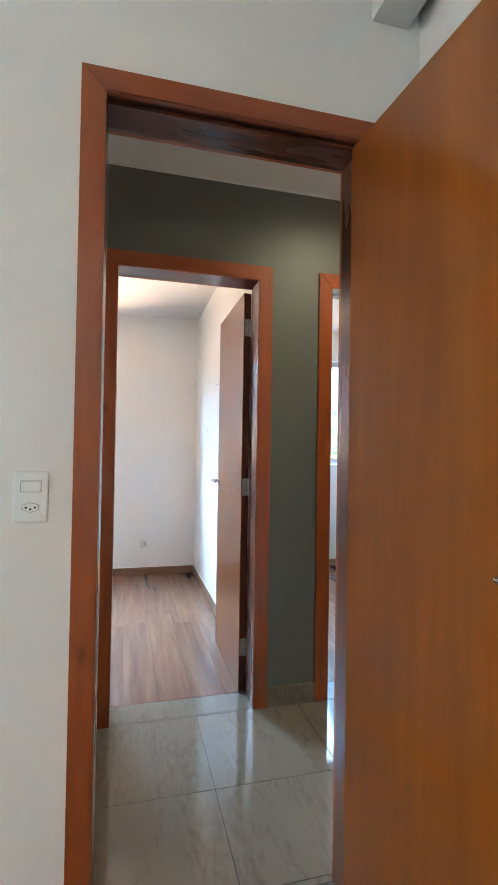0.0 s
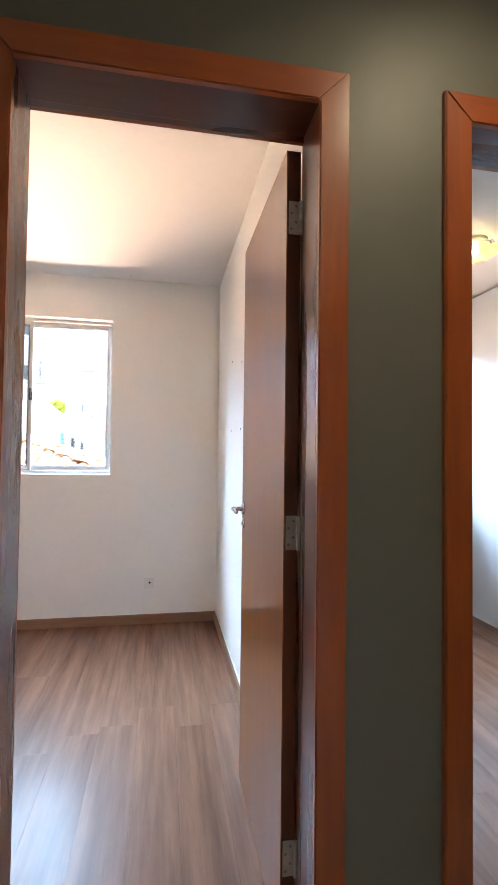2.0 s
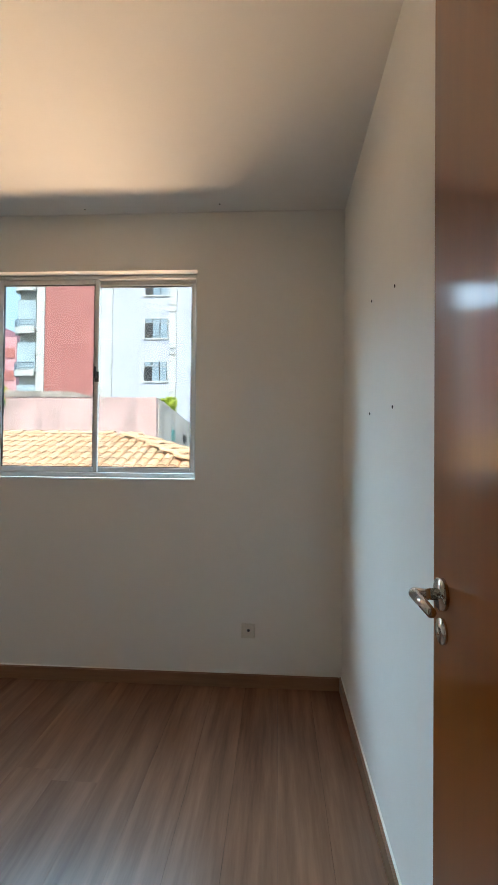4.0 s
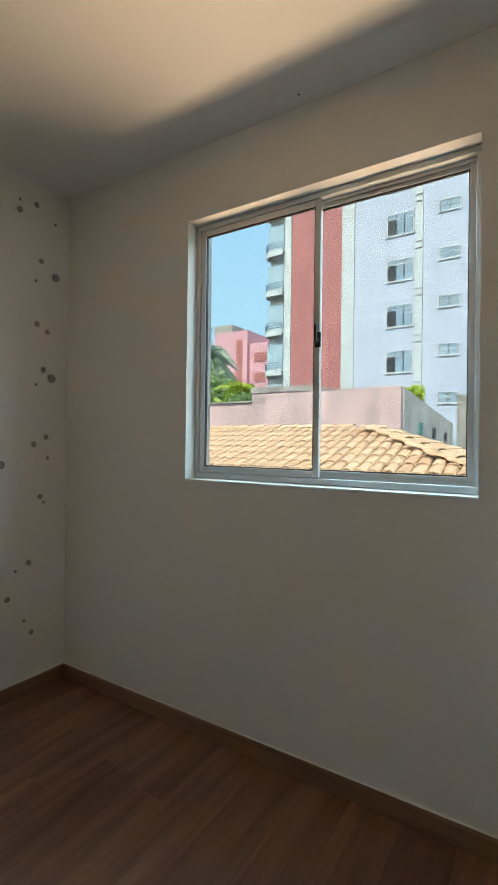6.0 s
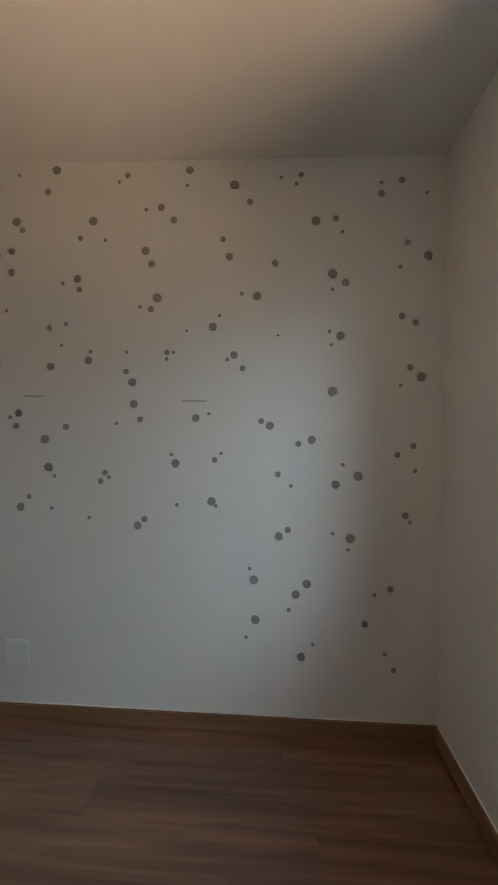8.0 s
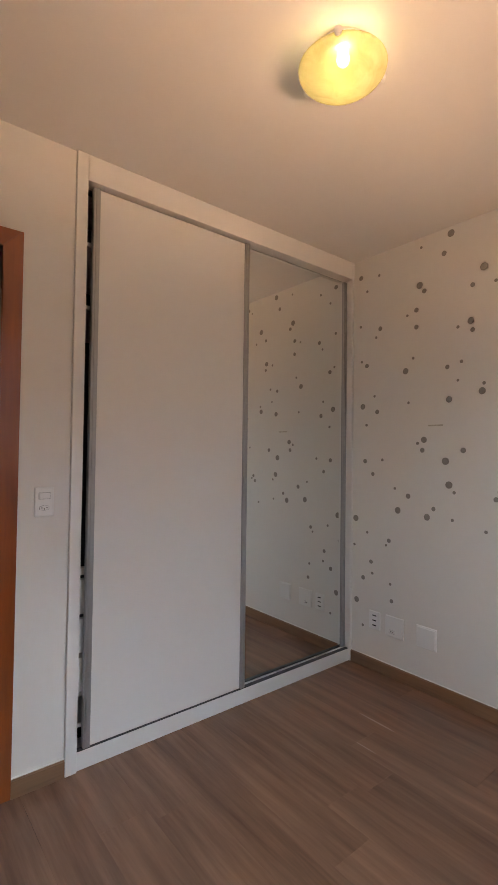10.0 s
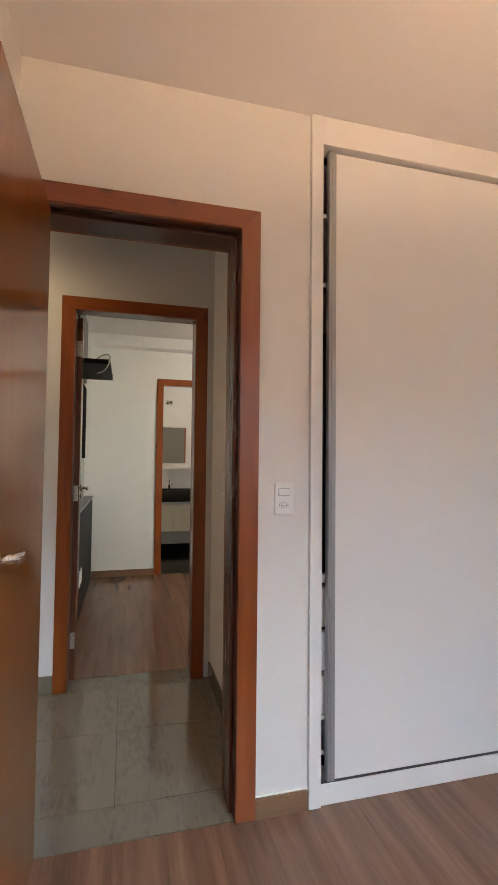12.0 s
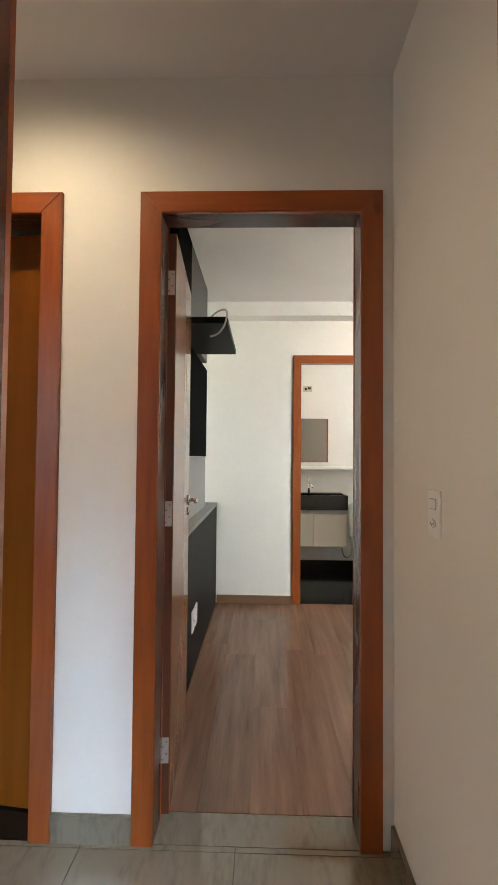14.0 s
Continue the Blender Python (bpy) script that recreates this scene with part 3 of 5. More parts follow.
def sliding_window(name, label, x0, x1, z0, z1, y):
    """Aluminium window of two sliding sashes, set in the wall's opening; y is its inner face."""
    w = thing(name, label, "window", "", "structure")
    t = 0.022
    part("window_frame", boxes((x0, x1, y, y + 0.07, z1 - t, z1), (x0, x1, y, y + 0.07, z0, z0 + t + 0.004), (x0, x0 + t, y, y + 0.07, z0 + t + 0.004, z1 - t), (x1 - t, x1, y, y + 0.07, z0 + t + 0.004, z1 - t), bevel=0.003), ALUWIN, w)
    part("track", boxes((x0 + t, x1 - t, y + 0.030, y + 0.036, z0 + t + 0.004, z0 + t + 0.014), (x0 + t, x1 - t, y + 0.030, y + 0.036, z1 - t - 0.012, z1 - t)), ALUWIN, w)
    xm = (x0 + x1) / 2 - 0.01
    s = 0.025
    lo, hi = z0 + t + 0.005, z1 - t - 0.001
    for a, b, ya, nm in ((x0 + t + 0.001, xm + 0.028, y + 0.006, "inner"), (xm - 0.016, x1 - t - 0.001, y + 0.040, "outer")):
        sash = part("sash", boxes((a, a + s, ya, ya + 0.022, lo, hi), (b - s, b, ya, ya + 0.022, lo, hi), (a + s, b - s, ya, ya + 0.022, lo, lo + 0.028), (a + s, b - s, ya, ya + 0.022, hi - 0.026, hi), bevel=0.003), ALUWIN, w)
        part("gasket", boxes((a + s - 0.002, a + s + 0.004, ya + 0.006, ya + 0.016, lo + 0.028, hi - 0.026), (b - s - 0.004, b - s + 0.002, ya + 0.006, ya + 0.016, lo + 0.028, hi - 0.026), (a + s, b - s, ya + 0.006, ya + 0.016, hi - 0.031, hi - 0.026), (a + s, b - s, ya + 0.006, ya + 0.016, lo + 0.028, lo + 0.033)), BLACK, sash)
        pane = part("pane", boxes((a + s, b - s, ya + 0.009, ya + 0.013, lo + 0.028, hi - 0.026)), PANE, sash, "window glass tinted to dim the outdoors")
        pane.visible_shadow = False
    lx, lz = xm + 0.022, (z0 + z1) / 2 - 0.005
    bm = boxes((lx - 0.013, lx + 0.013, y - 0.004, y + 0.006, lz - 0.03, lz + 0.03), bevel=0.004)
    tube(bm, (lx, y - 0.004, lz - 0.005), (lx, y - 0.022, lz - 0.005), 0.008)
    box(bm, lx - 0.006, lx + 0.006, y - 0.028, y - 0.016, lz - 0.012, lz + 0.055, bevel=0.003)
    part("latch", bm, BLACK, w, "black plastic sash latch")
    return w


sliding_window("window_1", "two-sash sliding aluminium window, closed", -1.092, 0.108, 1.117, 2.278, NORTH + 0.066)
sliding_window("window_2", "two-sash sliding aluminium window, closed", 1.75, 2.93, 1.117, 2.278, NORTH + 0.066)
single("window_sill", boxes((-1.092, 0.108, NORTH - 0.004, NORTH + 0.0655, 1.105, 1.1165), bevel=0.002), PAINT, "thin white painted inner window sill", "sill", kind="structure")

# ---- skirting ----


def skirting(name, x0, x1, y0, y1, h, mat, label):
    bm = boxes((x0, x1, y0, y1, 0, h))
    bmesh.ops.bevel(bm, geom=[e for e in bm.edges if all(v.co.z > h - 1e-6 for v in e.verts)], offset=0.004, segments=2, affect="EDGES")
    board = single(name, bm, mat, label, "skirting", kind="structure")
    if mat is not TILE and mat is not BLACKSTONE:
        if x1 - x0 > y1 - y0:
            a = (x0, x1, y1 - 0.007, y1) if y1 in (NORTH, C_N) else (x0, x1, y0, y0 + 0.007)
        else:
            a = (x1 - 0.007, x1, y0, y1) if x1 == EAST else (x0, x0 + 0.007, y0, y1)
        part("caulk", boxes((*a, h - 0.001, h + 0.003)), PAINT, board, "thin white caulk line")
    return board


SK = "brown wood-look laminate skirting board"
skirting("baseboard", WEST + 0.016, EAST - 0.016, NORTH - 0.016, NORTH, 0.07, SKIRT_X, SK)
skirting("baseboard", WEST, WEST + 0.016, 0.13, NORTH, 0.07, SKIRT_Y, SK)
skirting("baseboard", EAST - 0.016, EAST, SOUTH + 0.016, NORTH, 0.07, SKIRT_Y, SK)
skirting("baseboard", -0.111, 0.16 - CW, SOUTH, SOUTH + 0.016, 0.07, SKIRT_X, SK)
skirting("baseboard", 0.153 + CW, C_E - 0.14, C_S, C_S + 0.016, 0.07, SKIRT_X, SK)
skirting("baseboard", -3.7, -0.533 - CW, C_S, C_S + 0.016, 0.07, SKIRT_X, SK)
skirting("baseboard", -3.7, 0.15 - CW, C_N - 0.016, C_N, 0.07, SKIRT_X, SK)
skirting("baseboard", EAST + 0.13, 2.96, NORTH - 0.016, NORTH, 0.07, SKIRT_X, SK)
ST = "beige polished stone skirting"
skirting("baseboard", 0.842 + CW, 1.235 - CW, -0.012, 0.0, 0.095, TILE, ST)
skirting("baseboard", 0.838 + CW, 1.25 - CW, HALL_S, HALL_S + 0.012, 0.095, TILE, ST)
skirting("baseboard", HALL_W, HALL_W + 0.012, HALL_S + 0.012, -0.013, 0.095, TILE, ST)
skirting("baseboard", 1.925 + CW, 5.0, -0.012, 0.0, 0.095, TILE, ST)

# ---- the built-in wardrobe ----
WF = 0.176   # front of its trim


def built_in_wardrobe():
    w = thing("sliding_wardrobe", "white built-in wardrobe with a plain and a mirrored sliding door", "wardrobe")
    part("side_trim", boxes((-0.160, -0.113, -0.5, WF, 0, H - 0.002), bevel=0.002), LACQUER, w)
    part("side_trim", boxes((WEST + 0.001, WEST + 0.022, -0.5, WF, 0, H - 0.002), bevel=0.002), LACQUER, w)
    part("fascia", boxes((WEST + 0.022, -0.160, 0.10, WF - 0.001, 2.484, H - 0.002), bevel=0.002), LACQUER, w)
    part("plinth", boxes((WEST + 0.022, -0.160, 0.06, WF - 0.010, 0, 0.074), bevel=0.001), LACQUER, w)
    # dark strip on the plinth paints the shadow line under the doors
    part("shadow_strip", boxes((WEST + 0.023, -0.161, 0.136, WF - 0.016, 0.0742, 0.0775)), DARKIN, w, "dark strip drawn as the shadow under the doors")
    part("back_panel", boxes((WEST + 0.022, -0.160, -0.51, -0.495, 0, H - 0.01)), DARKIN, w)
    for z, d in ((0.155, 0.0), (0.285, 0.0), (1.945, 0.0), (2.222, 0.0)):
        part("shelf", boxes((-1.0, -0.161, -0.495, 0.124 - d, z, z + 0.018), bevel=0.001), LACQUER, w)
    for z0, z1 in ((0.305, 0.448), (0.468, 0.612), (0.632, 0.780), (0.798, 0.83)):
        part("drawer_front", boxes((-0.98, -0.163, 0.098, 0.124, z0, z1), bevel=0.002), LACQUER, w)
    # track coloured near black to paint the shadow gap above the doors
    part("top_track", boxes((WEST + 0.022, -0.161, 0.07, 0.099, 2.474, 2.50), bevel=0.001), DARKIN, w)

    def sliding_door(x0, x1, y, board, name, lab):
        dr = part("sliding_door", boxes((x0 + 0.03, x1 - 0.03, y, y + 0.012, 0.080, 2.470)), board, w, lab)
        for a in (x0, x1 - 0.03):
            bm = boxes((a, a + 0.030, y - 0.008, y + 0.022, 0.079, 2.472), bevel=0.003)
            box(bm, a + 0.010, a + 0.020, y + 0.022, y + 0.026, 0.082, 2.468, bevel=0.001)
            part("profile", bm, ALU, dr, "brushed aluminium edge profile")
        return dr
    sliding_door(-1.055, -0.190, 0.142, LACQUER, "board", "plain white board sliding door")
    sliding_door(WEST + 0.023, -1.008, 0.112, MIRROR, "mirror", "full-height mirrored sliding door")
    return w


built_in_wardrobe()

# ---- ceiling lamps ----


def dome_lamp(x, y):
    lamp = thing("ceiling_lamp", "round yellow alabaster-glass ceiling lamp, lit", "ceiling lamp", "bedroom ceiling lamps", at=(x, y, H))
    bm = bmesh.new()
    tube(bm, (0, 0, -0.001), (0, 0, -0.018), 0.075, 0.07, 28)
    part("base", bm, PLASTIC, lamp, "white metal base", True)
    bm = bmesh.new()
    rings, segs, r = 9, 40, 0.137
    rows = []
    for i in range(rings):
        a = i / (rings - 1) * math.pi / 2
        rr, z = r * math.cos(a), -0.066 - 0.058 * math.sin(a)
        rows.append([bm.verts.new((rr * math.cos(2 * math.pi * k / segs), rr * math.sin(2 * math.pi * k / segs), z)) for k in range(segs)] if rr > 1e-4 else [bm.verts.new((0, 0, z))])
    for p, q in zip(rows, rows[1:]):
        for k in range(segs):
            k2 = (k + 1) % segs
            bm.faces.new((p[k], p[k2], q[k2], q[k]) if len(q) > 1 else (p[k], p[k2], q[0]))
    bmesh.ops.solidify(bm, geom=bm.faces[:], thickness=0.004)
    bulb = bmesh.new()
    bmesh.ops.create_uvsphere(bulb, u_segments=16, v_segments=10, radius=0.019, matrix=Matrix.Translation((0.02, 0.02, -0.062)))
    tube(bulb, (0.02, 0.02, -0.018), (0.02, 0.02, -0.05), 0.012)
    part("bulb", bulb, HOTBULB, lamp, "bright glowing bulb", True)
    part("shade", bm, ALABASTER, lamp, "mottled yellow glass bowl", True)
    for k in range(3):
        a = radians(35 + 120 * k)
        cx, cy = 0.134 * math.cos(a), 0.134 * math.sin(a)
        bm = bmesh.new()
        tube(bm, (cx * 0.5, cy * 0.5, -0.016), (cx, cy, -0.064), 0.0025, segs=8)
        tube(bm, (cx * 1.09, cy * 1.09, -0.067), (cx * 0.94, cy * 0.94, -0.067), 0.011, segs=12)
        part("clip", bm, PLASTIC, lamp, "small white holding clip")
    return lamp


dome_lamp(-0.58, 1.205)
point_lamp("bedroom_lamp_light", (-0.58, 1.205, H - 0.098), 0.008, (1.0, 0.86, 0.50), 0.018)
dome_lamp(2.34, 1.51)
point_lamp("second_bedroom_lamp_light", (2.34, 1.51, H - 0.098), 0.008, (1.0, 0.86, 0.50), 0.018)
dl = thing("downlight", "small round recessed hall downlight, lit", "downlight", at=(1.24, -0.50, HH))
bm = bmesh.new()
tube(bm, (0, 0, -0.004), (0, 0, 0.0), 0.05, 0.055, 28)
part("rim", bm, PLASTIC, dl, "white round rim", True)
bm = bmesh.new()
tube(bm, (0, 0, -0.006), (0, 0, -0.0045), 0.036, segs=24)
part("lens", bm, BULB, dl, "glowing lens")
spot = new("downlight_light", bpy.data.lights.new("downlight_light", "SPOT"))
spot.data.energy, spot.data.color, spot.data.spot_size, spot.data.spot_blend, spot.data.shadow_soft_size = 1.15, (1.0, 0.84, 0.56), radians(165), 1.0, 0.05
spot.matrix_world = look((1.24, -0.50, HH - 0.012), (1.24, -0.50, 0))

# ---- switches and sockets ----


def plate(label, at, turn, w=0.075, h=0.118, rocker=False, socket=False, dots=0, blank=False, mat=None, knockout=False, slot=False):
    """A wall plate in its own axes: it stands out along -y, upright, centred."""
    s = thing("switch_plate" if rocker else "socket_plate", label, "switch" if rocker else "socket", at=at, turn=turn)
    bm = boxes((-w / 2, w / 2, -0.009, 0, -h / 2, h / 2), bevel=0.004)
    part("cover", bm, mat or PLASTIC, s)
    if rocker:
        part("rocker_gap", boxes((-0.0222, 0.0222, -0.0098, -0.0085, 0.0108, 0.0372)), GAP, s, "grey shadow gap")
        part("rocker", boxes((-0.021, 0.021, -0.0125, -0.008, 0.012, 0.036), bevel=0.002), PLASTIC, s)
    if socket:
        z = -0.024 if rocker else 0.0
        bm = bmesh.new()
        tube(bm, (0, -0.0115, z), (0, -0.0085, z), 0.0125, segs=6)
        bmesh.ops.scale(bm, vec=(1.55, 1, 0.85), verts=bm.verts, space=Matrix.Translation((0, 0, -z)))
        part("socket_face", bm, PLASTIC, s)
        bm = bmesh.new()
        tube(bm, (0, -0.0098, z), (0, -0.0085, z), 0.0137, segs=6)
        bmesh.ops.scale(bm, vec=(1.55, 1, 0.85), verts=bm.verts, space=Matrix.Translation((0, 0, -z)))
        part("socket_rim", bm, GAP, s, "grey shadow gap")
        for dx, dz in ((-0.0095, 0), (0, -0.004), (0.0095, 0)):
            bm = bmesh.new()
            tube(bm, (dx, -0.0122, z + dz), (dx, -0.0112, z + dz), 0.0024, segs=10)
            part("pin_hole", bm, HOLE, s)
    for k in range(dots):
        part("jack", boxes((-0.014, 0.014, -0.0105, -0.0085, 0.03 - k * 0.03 - 0.0035, 0.03 - k * 0.03 + 0.0035), bevel=0.001), HOLE, s, "dark jack opening")
    if knockout:
        part("knockout", tube(bmesh.new(), (0.004, -0.0098, 0.004), (0.004, -0.008, 0.004), 0.008, segs=16), HOLE, s, "dark round hole")
    if slot:
        part("slot_rim", boxes((-0.034, 0.002, -0.0098, -0.0085, -0.041, -0.021), bevel=0.0005), GAP, s, "grey shadow gap")
        part("slot_cover", boxes((-0.0325, 0.0005, -0.0108, -0.0085, -0.0395, -0.0225), bevel=0.0005), PLASTIC, s)
        for dx in (-0.026, -0.012):
            part("jack", boxes((dx, dx + 0.008, -0.0114, -0.0106, -0.034, -0.028)), HOLE, s, "dark jack opening")
    if blank:
        part("insert", boxes((-w / 2 + 0.007, w / 2 - 0.007, -0.012, -0.008, -h / 2 + 0.007, h / 2 - 0.007), bevel=0.003), PLASTIC, s)
    return s


plate("white wall plate with a rocker switch and a socket", (-0.012, SOUTH, 1.125), 180, rocker=True, socket=True)
plate("white wall plate with a rocker switch and a socket", (0.017, C_N, 1.143), 0, rocker=True, socket=True)
plate("white wall plate with a rocker switch", (HALL_W, -0.57, 1.135), 90, rocker=True, socket=True)
plate("wall-coloured blank plate with a dark hole near the floor", (0.409, NORTH, 0.30), 0, w=0.075, h=0.078, mat=PLATETAN, knockout=True)
plate("narrow white plate with three jacks near the floor", (WEST, 0.353, 0.305), 90, w=0.08, h=0.112, dots=3)
plate("white square plate near the floor", (WEST, 0.494, 0.302), 90, w=0.124, h=0.122, slot=True)
plate("blank white square plate near the floor", (WEST, 0.702, 0.302), 90, w=0.124, h=0.122, blank=True)

# ---- dot stickers on the west wall, (y, z) by size ----
BIG_1 = [(0.20, 0.92), (0.21, 0.40), (0.25, 1.64), (0.51, 1.00), (0.56, 1.83), (0.65, 2.32), (0.68, 1.42), (0.70, 0.98), (0.81, 1.30), (0.83, 1.17), (0.83, 1.64), (0.84, 2.56), (0.95, 2.05), (1.01, 1.67), (1.02, 2.32), (1.22, 1.57), (1.23, 1.47), (1.26, 0.91), (1.27, 2.18), (1.33, 1.96), (1.34, 2.38), (1.43, 1.20), (1.47, 2.55), (1.52, 1.41), (1.59, 1.83), (1.60, 1.03), (1.66, 2.15), (1.68, 2.48), (1.69, 1.70), (1.79, 1.97), (1.80, 0.68), (1.81, 0.50), (1.86, 1.38), (1.91, 0.88), (1.99, 0.62), (2.02, 0.34), (2.04, 0.67), (2.05, 1.32), (2.05, 2.31), (2.13, 2.07)]
BIG_2 = [(2.14, 1.54), (2.16, 1.12), (2.17, 1.79), (2.23, 0.88), (2.26, 1.16), (2.53, 1.61), (2.55, 2.15)]
MEDIUM_1 = [(0.23, 2.48), (0.26, 0.55), (0.27, 1.29), (0.28, 1.90), (0.32, 0.66), (0.33, 1.21), (0.36, 1.60), (0.38, 2.12), (0.45, 0.81), (0.47, 0.45), (0.58, 1.09), (0.63, 2.08), (0.63, 2.18), (0.67, 1.36), (0.68, 2.28), (0.74, 1.03), (0.80, 2.46), (0.82, 1.82), (0.91, 1.36), (0.96, 2.00), (0.96, 2.24), (1.08, 1.11), (1.10, 1.15), (1.18, 2.53), (1.19, 1.62), (1.26, 1.40), (1.29, 0.94), (1.30, 1.91), (1.30, 2.12), (1.38, 1.71), (1.40, 2.32), (1.61, 1.22), (1.63, 2.23), (1.73, 1.64), (1.75, 2.40), (1.82, 1.40), (1.87, 2.12), (1.90, 1.16), (1.95, 0.91), (1.98, 2.52)]
MEDIUM_2 = [(1.99, 1.30), (2.14, 2.32), (2.19, 2.03), (2.30, 0.50), (2.34, 2.43), (2.41, 0.66), (2.43, 0.30), (2.43, 1.26), (2.43, 2.49), (2.44, 1.88), (2.46, 2.21), (2.47, 0.99), (2.48, 1.65), (2.50, 1.30), (2.50, 1.85)]
SMALL_1 = [(0.19, 0.75), (0.23, 2.16), (0.24, 1.93), (0.26, 0.25), (0.28, 1.52), (0.28, 2.38), (0.29, 0.84), (0.33, 0.59), (0.34, 1.70), (0.35, 2.07), (0.37, 2.46), (0.40, 1.30), (0.43, 0.78), (0.46, 0.55), (0.49, 1.13), (0.57, 2.16), (0.58, 1.64), (0.61, 1.90), (0.64, 1.40), (0.66, 2.54), (0.85, 0.98), (0.86, 1.13), (0.88, 1.74), (0.88, 2.03), (0.90, 1.84), (1.02, 1.71), (1.03, 0.94), (1.08, 2.23), (1.12, 1.13), (1.14, 2.50), (1.15, 1.38), (1.19, 1.71), (1.25, 1.92), (1.27, 2.37), (1.38, 1.68), (1.41, 1.24), (1.41, 1.71), (1.44, 1.01), (1.46, 2.48), (1.58, 1.43)]
SMALL_2 = [(1.62, 1.01), (1.62, 1.88), (1.64, 1.25), (1.66, 1.68), (1.72, 1.98), (1.77, 0.42), (1.78, 0.73), (1.89, 2.51), (1.96, 0.55), (1.96, 1.11), (1.96, 2.48), (2.07, 0.40), (2.12, 1.81), (2.13, 1.75), (2.13, 2.00), (2.15, 0.90), (2.17, 2.26), (2.19, 1.21), (2.22, 0.83), (2.34, 0.63), (2.34, 2.48), (2.39, 0.37), (2.43, 2.10), (2.44, 1.57), (2.49, 0.96), (2.51, 1.19), (2.54, 2.43)]
GROUP = "grey dot stickers on the wall"


def sticker(radius, name):
    bm = bmesh.new()
    tube(bm, (0, 0, 0), (0.0012, 0, 0), radius, segs=24)
    return single(name, bm, DOT, "round dark grey vinyl dot stuck on the wall", "wall sticker", GROUP)


for rows, radius in ((BIG_1 + BIG_2, 0.0185), (MEDIUM_1 + MEDIUM_2, 0.0138), (SMALL_1 + SMALL_2, 0.0085)):
    first = sticker(radius, "wall_sticker")
    for i, (y, z) in enumerate(rows):
        k = random.uniform(0.9, 1.1)
        m = Matrix.Translation((WEST + 0.0003, y, z))
        ob = first if i == 0 else copy_thing(first, m)
        ob.matrix_world = m @ Matrix.Diagonal((1, k * random.uniform(0.94, 1.04), k, 1))

# old screws and plugs left in walls and ceiling


def screw_hole(x, y, z, axis, r=0.005):
    bm = bmesh.new()
    d = Vector({"x": (0.002, 0, 0), "y": (0, 0.002, 0), "z": (0, 0, 0.002)}[axis])
    p = Vector((x, y, z))
    tube(bm, p - d, p + d, r, segs=10)
    return single("screw_plug", bm, HOLE, "small dark plug stuck in the plaster", "wall plug", "plugs left in the walls")


for y, z in ((1.47, 1.81), (1.89, 1.79)):
    screw_hole(WEST, y, z, "x", 0.0045)
for y, z in ((1.513, 1.786), (1.87, 1.854), (1.534, 1.415), (1.895, 1.423)):
    screw_hole(EAST, y, z, "x", 0.0055)
for x, y in ((-0.513, 2.566), (0.239, 2.538)):
    screw_hole(x, y, H, "z", 0.004)
for y, z, w in ((0.75, 1.50, 0.045), (1.511, 1.488, 0.06)):
    single("plaster_scuff", boxes((WEST, WEST + 0.0008, y - w, y + w, z - 0.004, z + 0.004)), SMEAR, "faint brown scuff line on the wall paint", "scuff mark")


# ---- media wall of the main bedroom ----
mw = thing("media_unit", "dark grey built-in media wall with shelf and low cabinet", "media unit")
part("low_cabinet", boxes((0.885, C_E, C_S + 0.02, -1.80, 0.0, 0.845), bevel=0.003), PANELGREY, mw, "dark grey low front")
part("ledge", boxes((0.88, C_E, C_S + 0.018, -1.80, 0.847, 0.872), bevel=0.002), PANELLIGHT, mw, "pale grey ledge on top")
part("lower_panel", boxes((0.950, C_E, C_S + 0.35, -1.80, 0.873, 1.27), bevel=0.002), PANELLIGHT, mw, "grey panel")
part("screen_niche", boxes((0.944, C_E, C_S + 0.35, -1.80, 1.272, 1.97), bevel=0.002), NICHE, mw, "black recessed back")
part("upper_panel", boxes((0.935, C_E, C_S + 0.45, -2.25, 2.010, H - 0.002), bevel=0.002), PANELMID, mw, "slate grey upper panel")
part("upper_panel", boxes((0.935, C_E, -2.246, -1.80, 2.010, H - 0.002), bevel=0.002), NICHE, mw, "black upper panel")
part("shelf", boxes((0.677, 0.985, -2.588, -1.83, 1.973, 2.008), bevel=0.002), PANELGREY, mw, "dark grey deep shelf")
cu = bpy.data.curves.new("cable", "CURVE")
cu.dimensions, cu.bevel_depth = "3D", 0.005
sp = cu.splines.new("BEZIER")
sp.bezier_points.add(7)
for p, co in zip(sp.bezier_points, ((0.86, -2.05, 2.014), (0.78, -1.90, 2.020), (0.72, -1.84, 2.043), (0.683, -1.815, 2.034), (0.685, -1.812, 1.985), (0.702, -1.812, 1.942), (0.735, -1.812, 1.908), (0.768, -1.812, 1.897))):
    p.co, p.handle_left_type, p.handle_right_type = co, "AUTO", "AUTO"
cu.materials.append(CABLEGREY)
tagged(new("cable", cu), "loose grey cable hanging over the shelf edge", "cable")
for y in (-2.10, -2.22):
    plate("white socket plate on the dark panel", (0.885, y, 0.33), -90, w=0.08, h=0.12, socket=True)

# ---- ensuite bathroom ----
BY = -4.75
van = thing("vanity", "floating cream vanity with a black stone basin", "vanity")
part("cabinet", boxes((-0.39, 0.30, BY + 0.002, BY + 0.42, 0.345, 0.69), bevel=0.003), CREAM, van, "cream cabinet body")
part("drawer_front", boxes((-0.385, -0.045, BY + 0.42, BY + 0.438, 0.35, 0.685), bevel=0.002), CREAM, van)
part("drawer_front", boxes((-0.040, 0.295, BY + 0.42, BY + 0.438, 0.35, 0.685), bevel=0.002), CREAM, van)
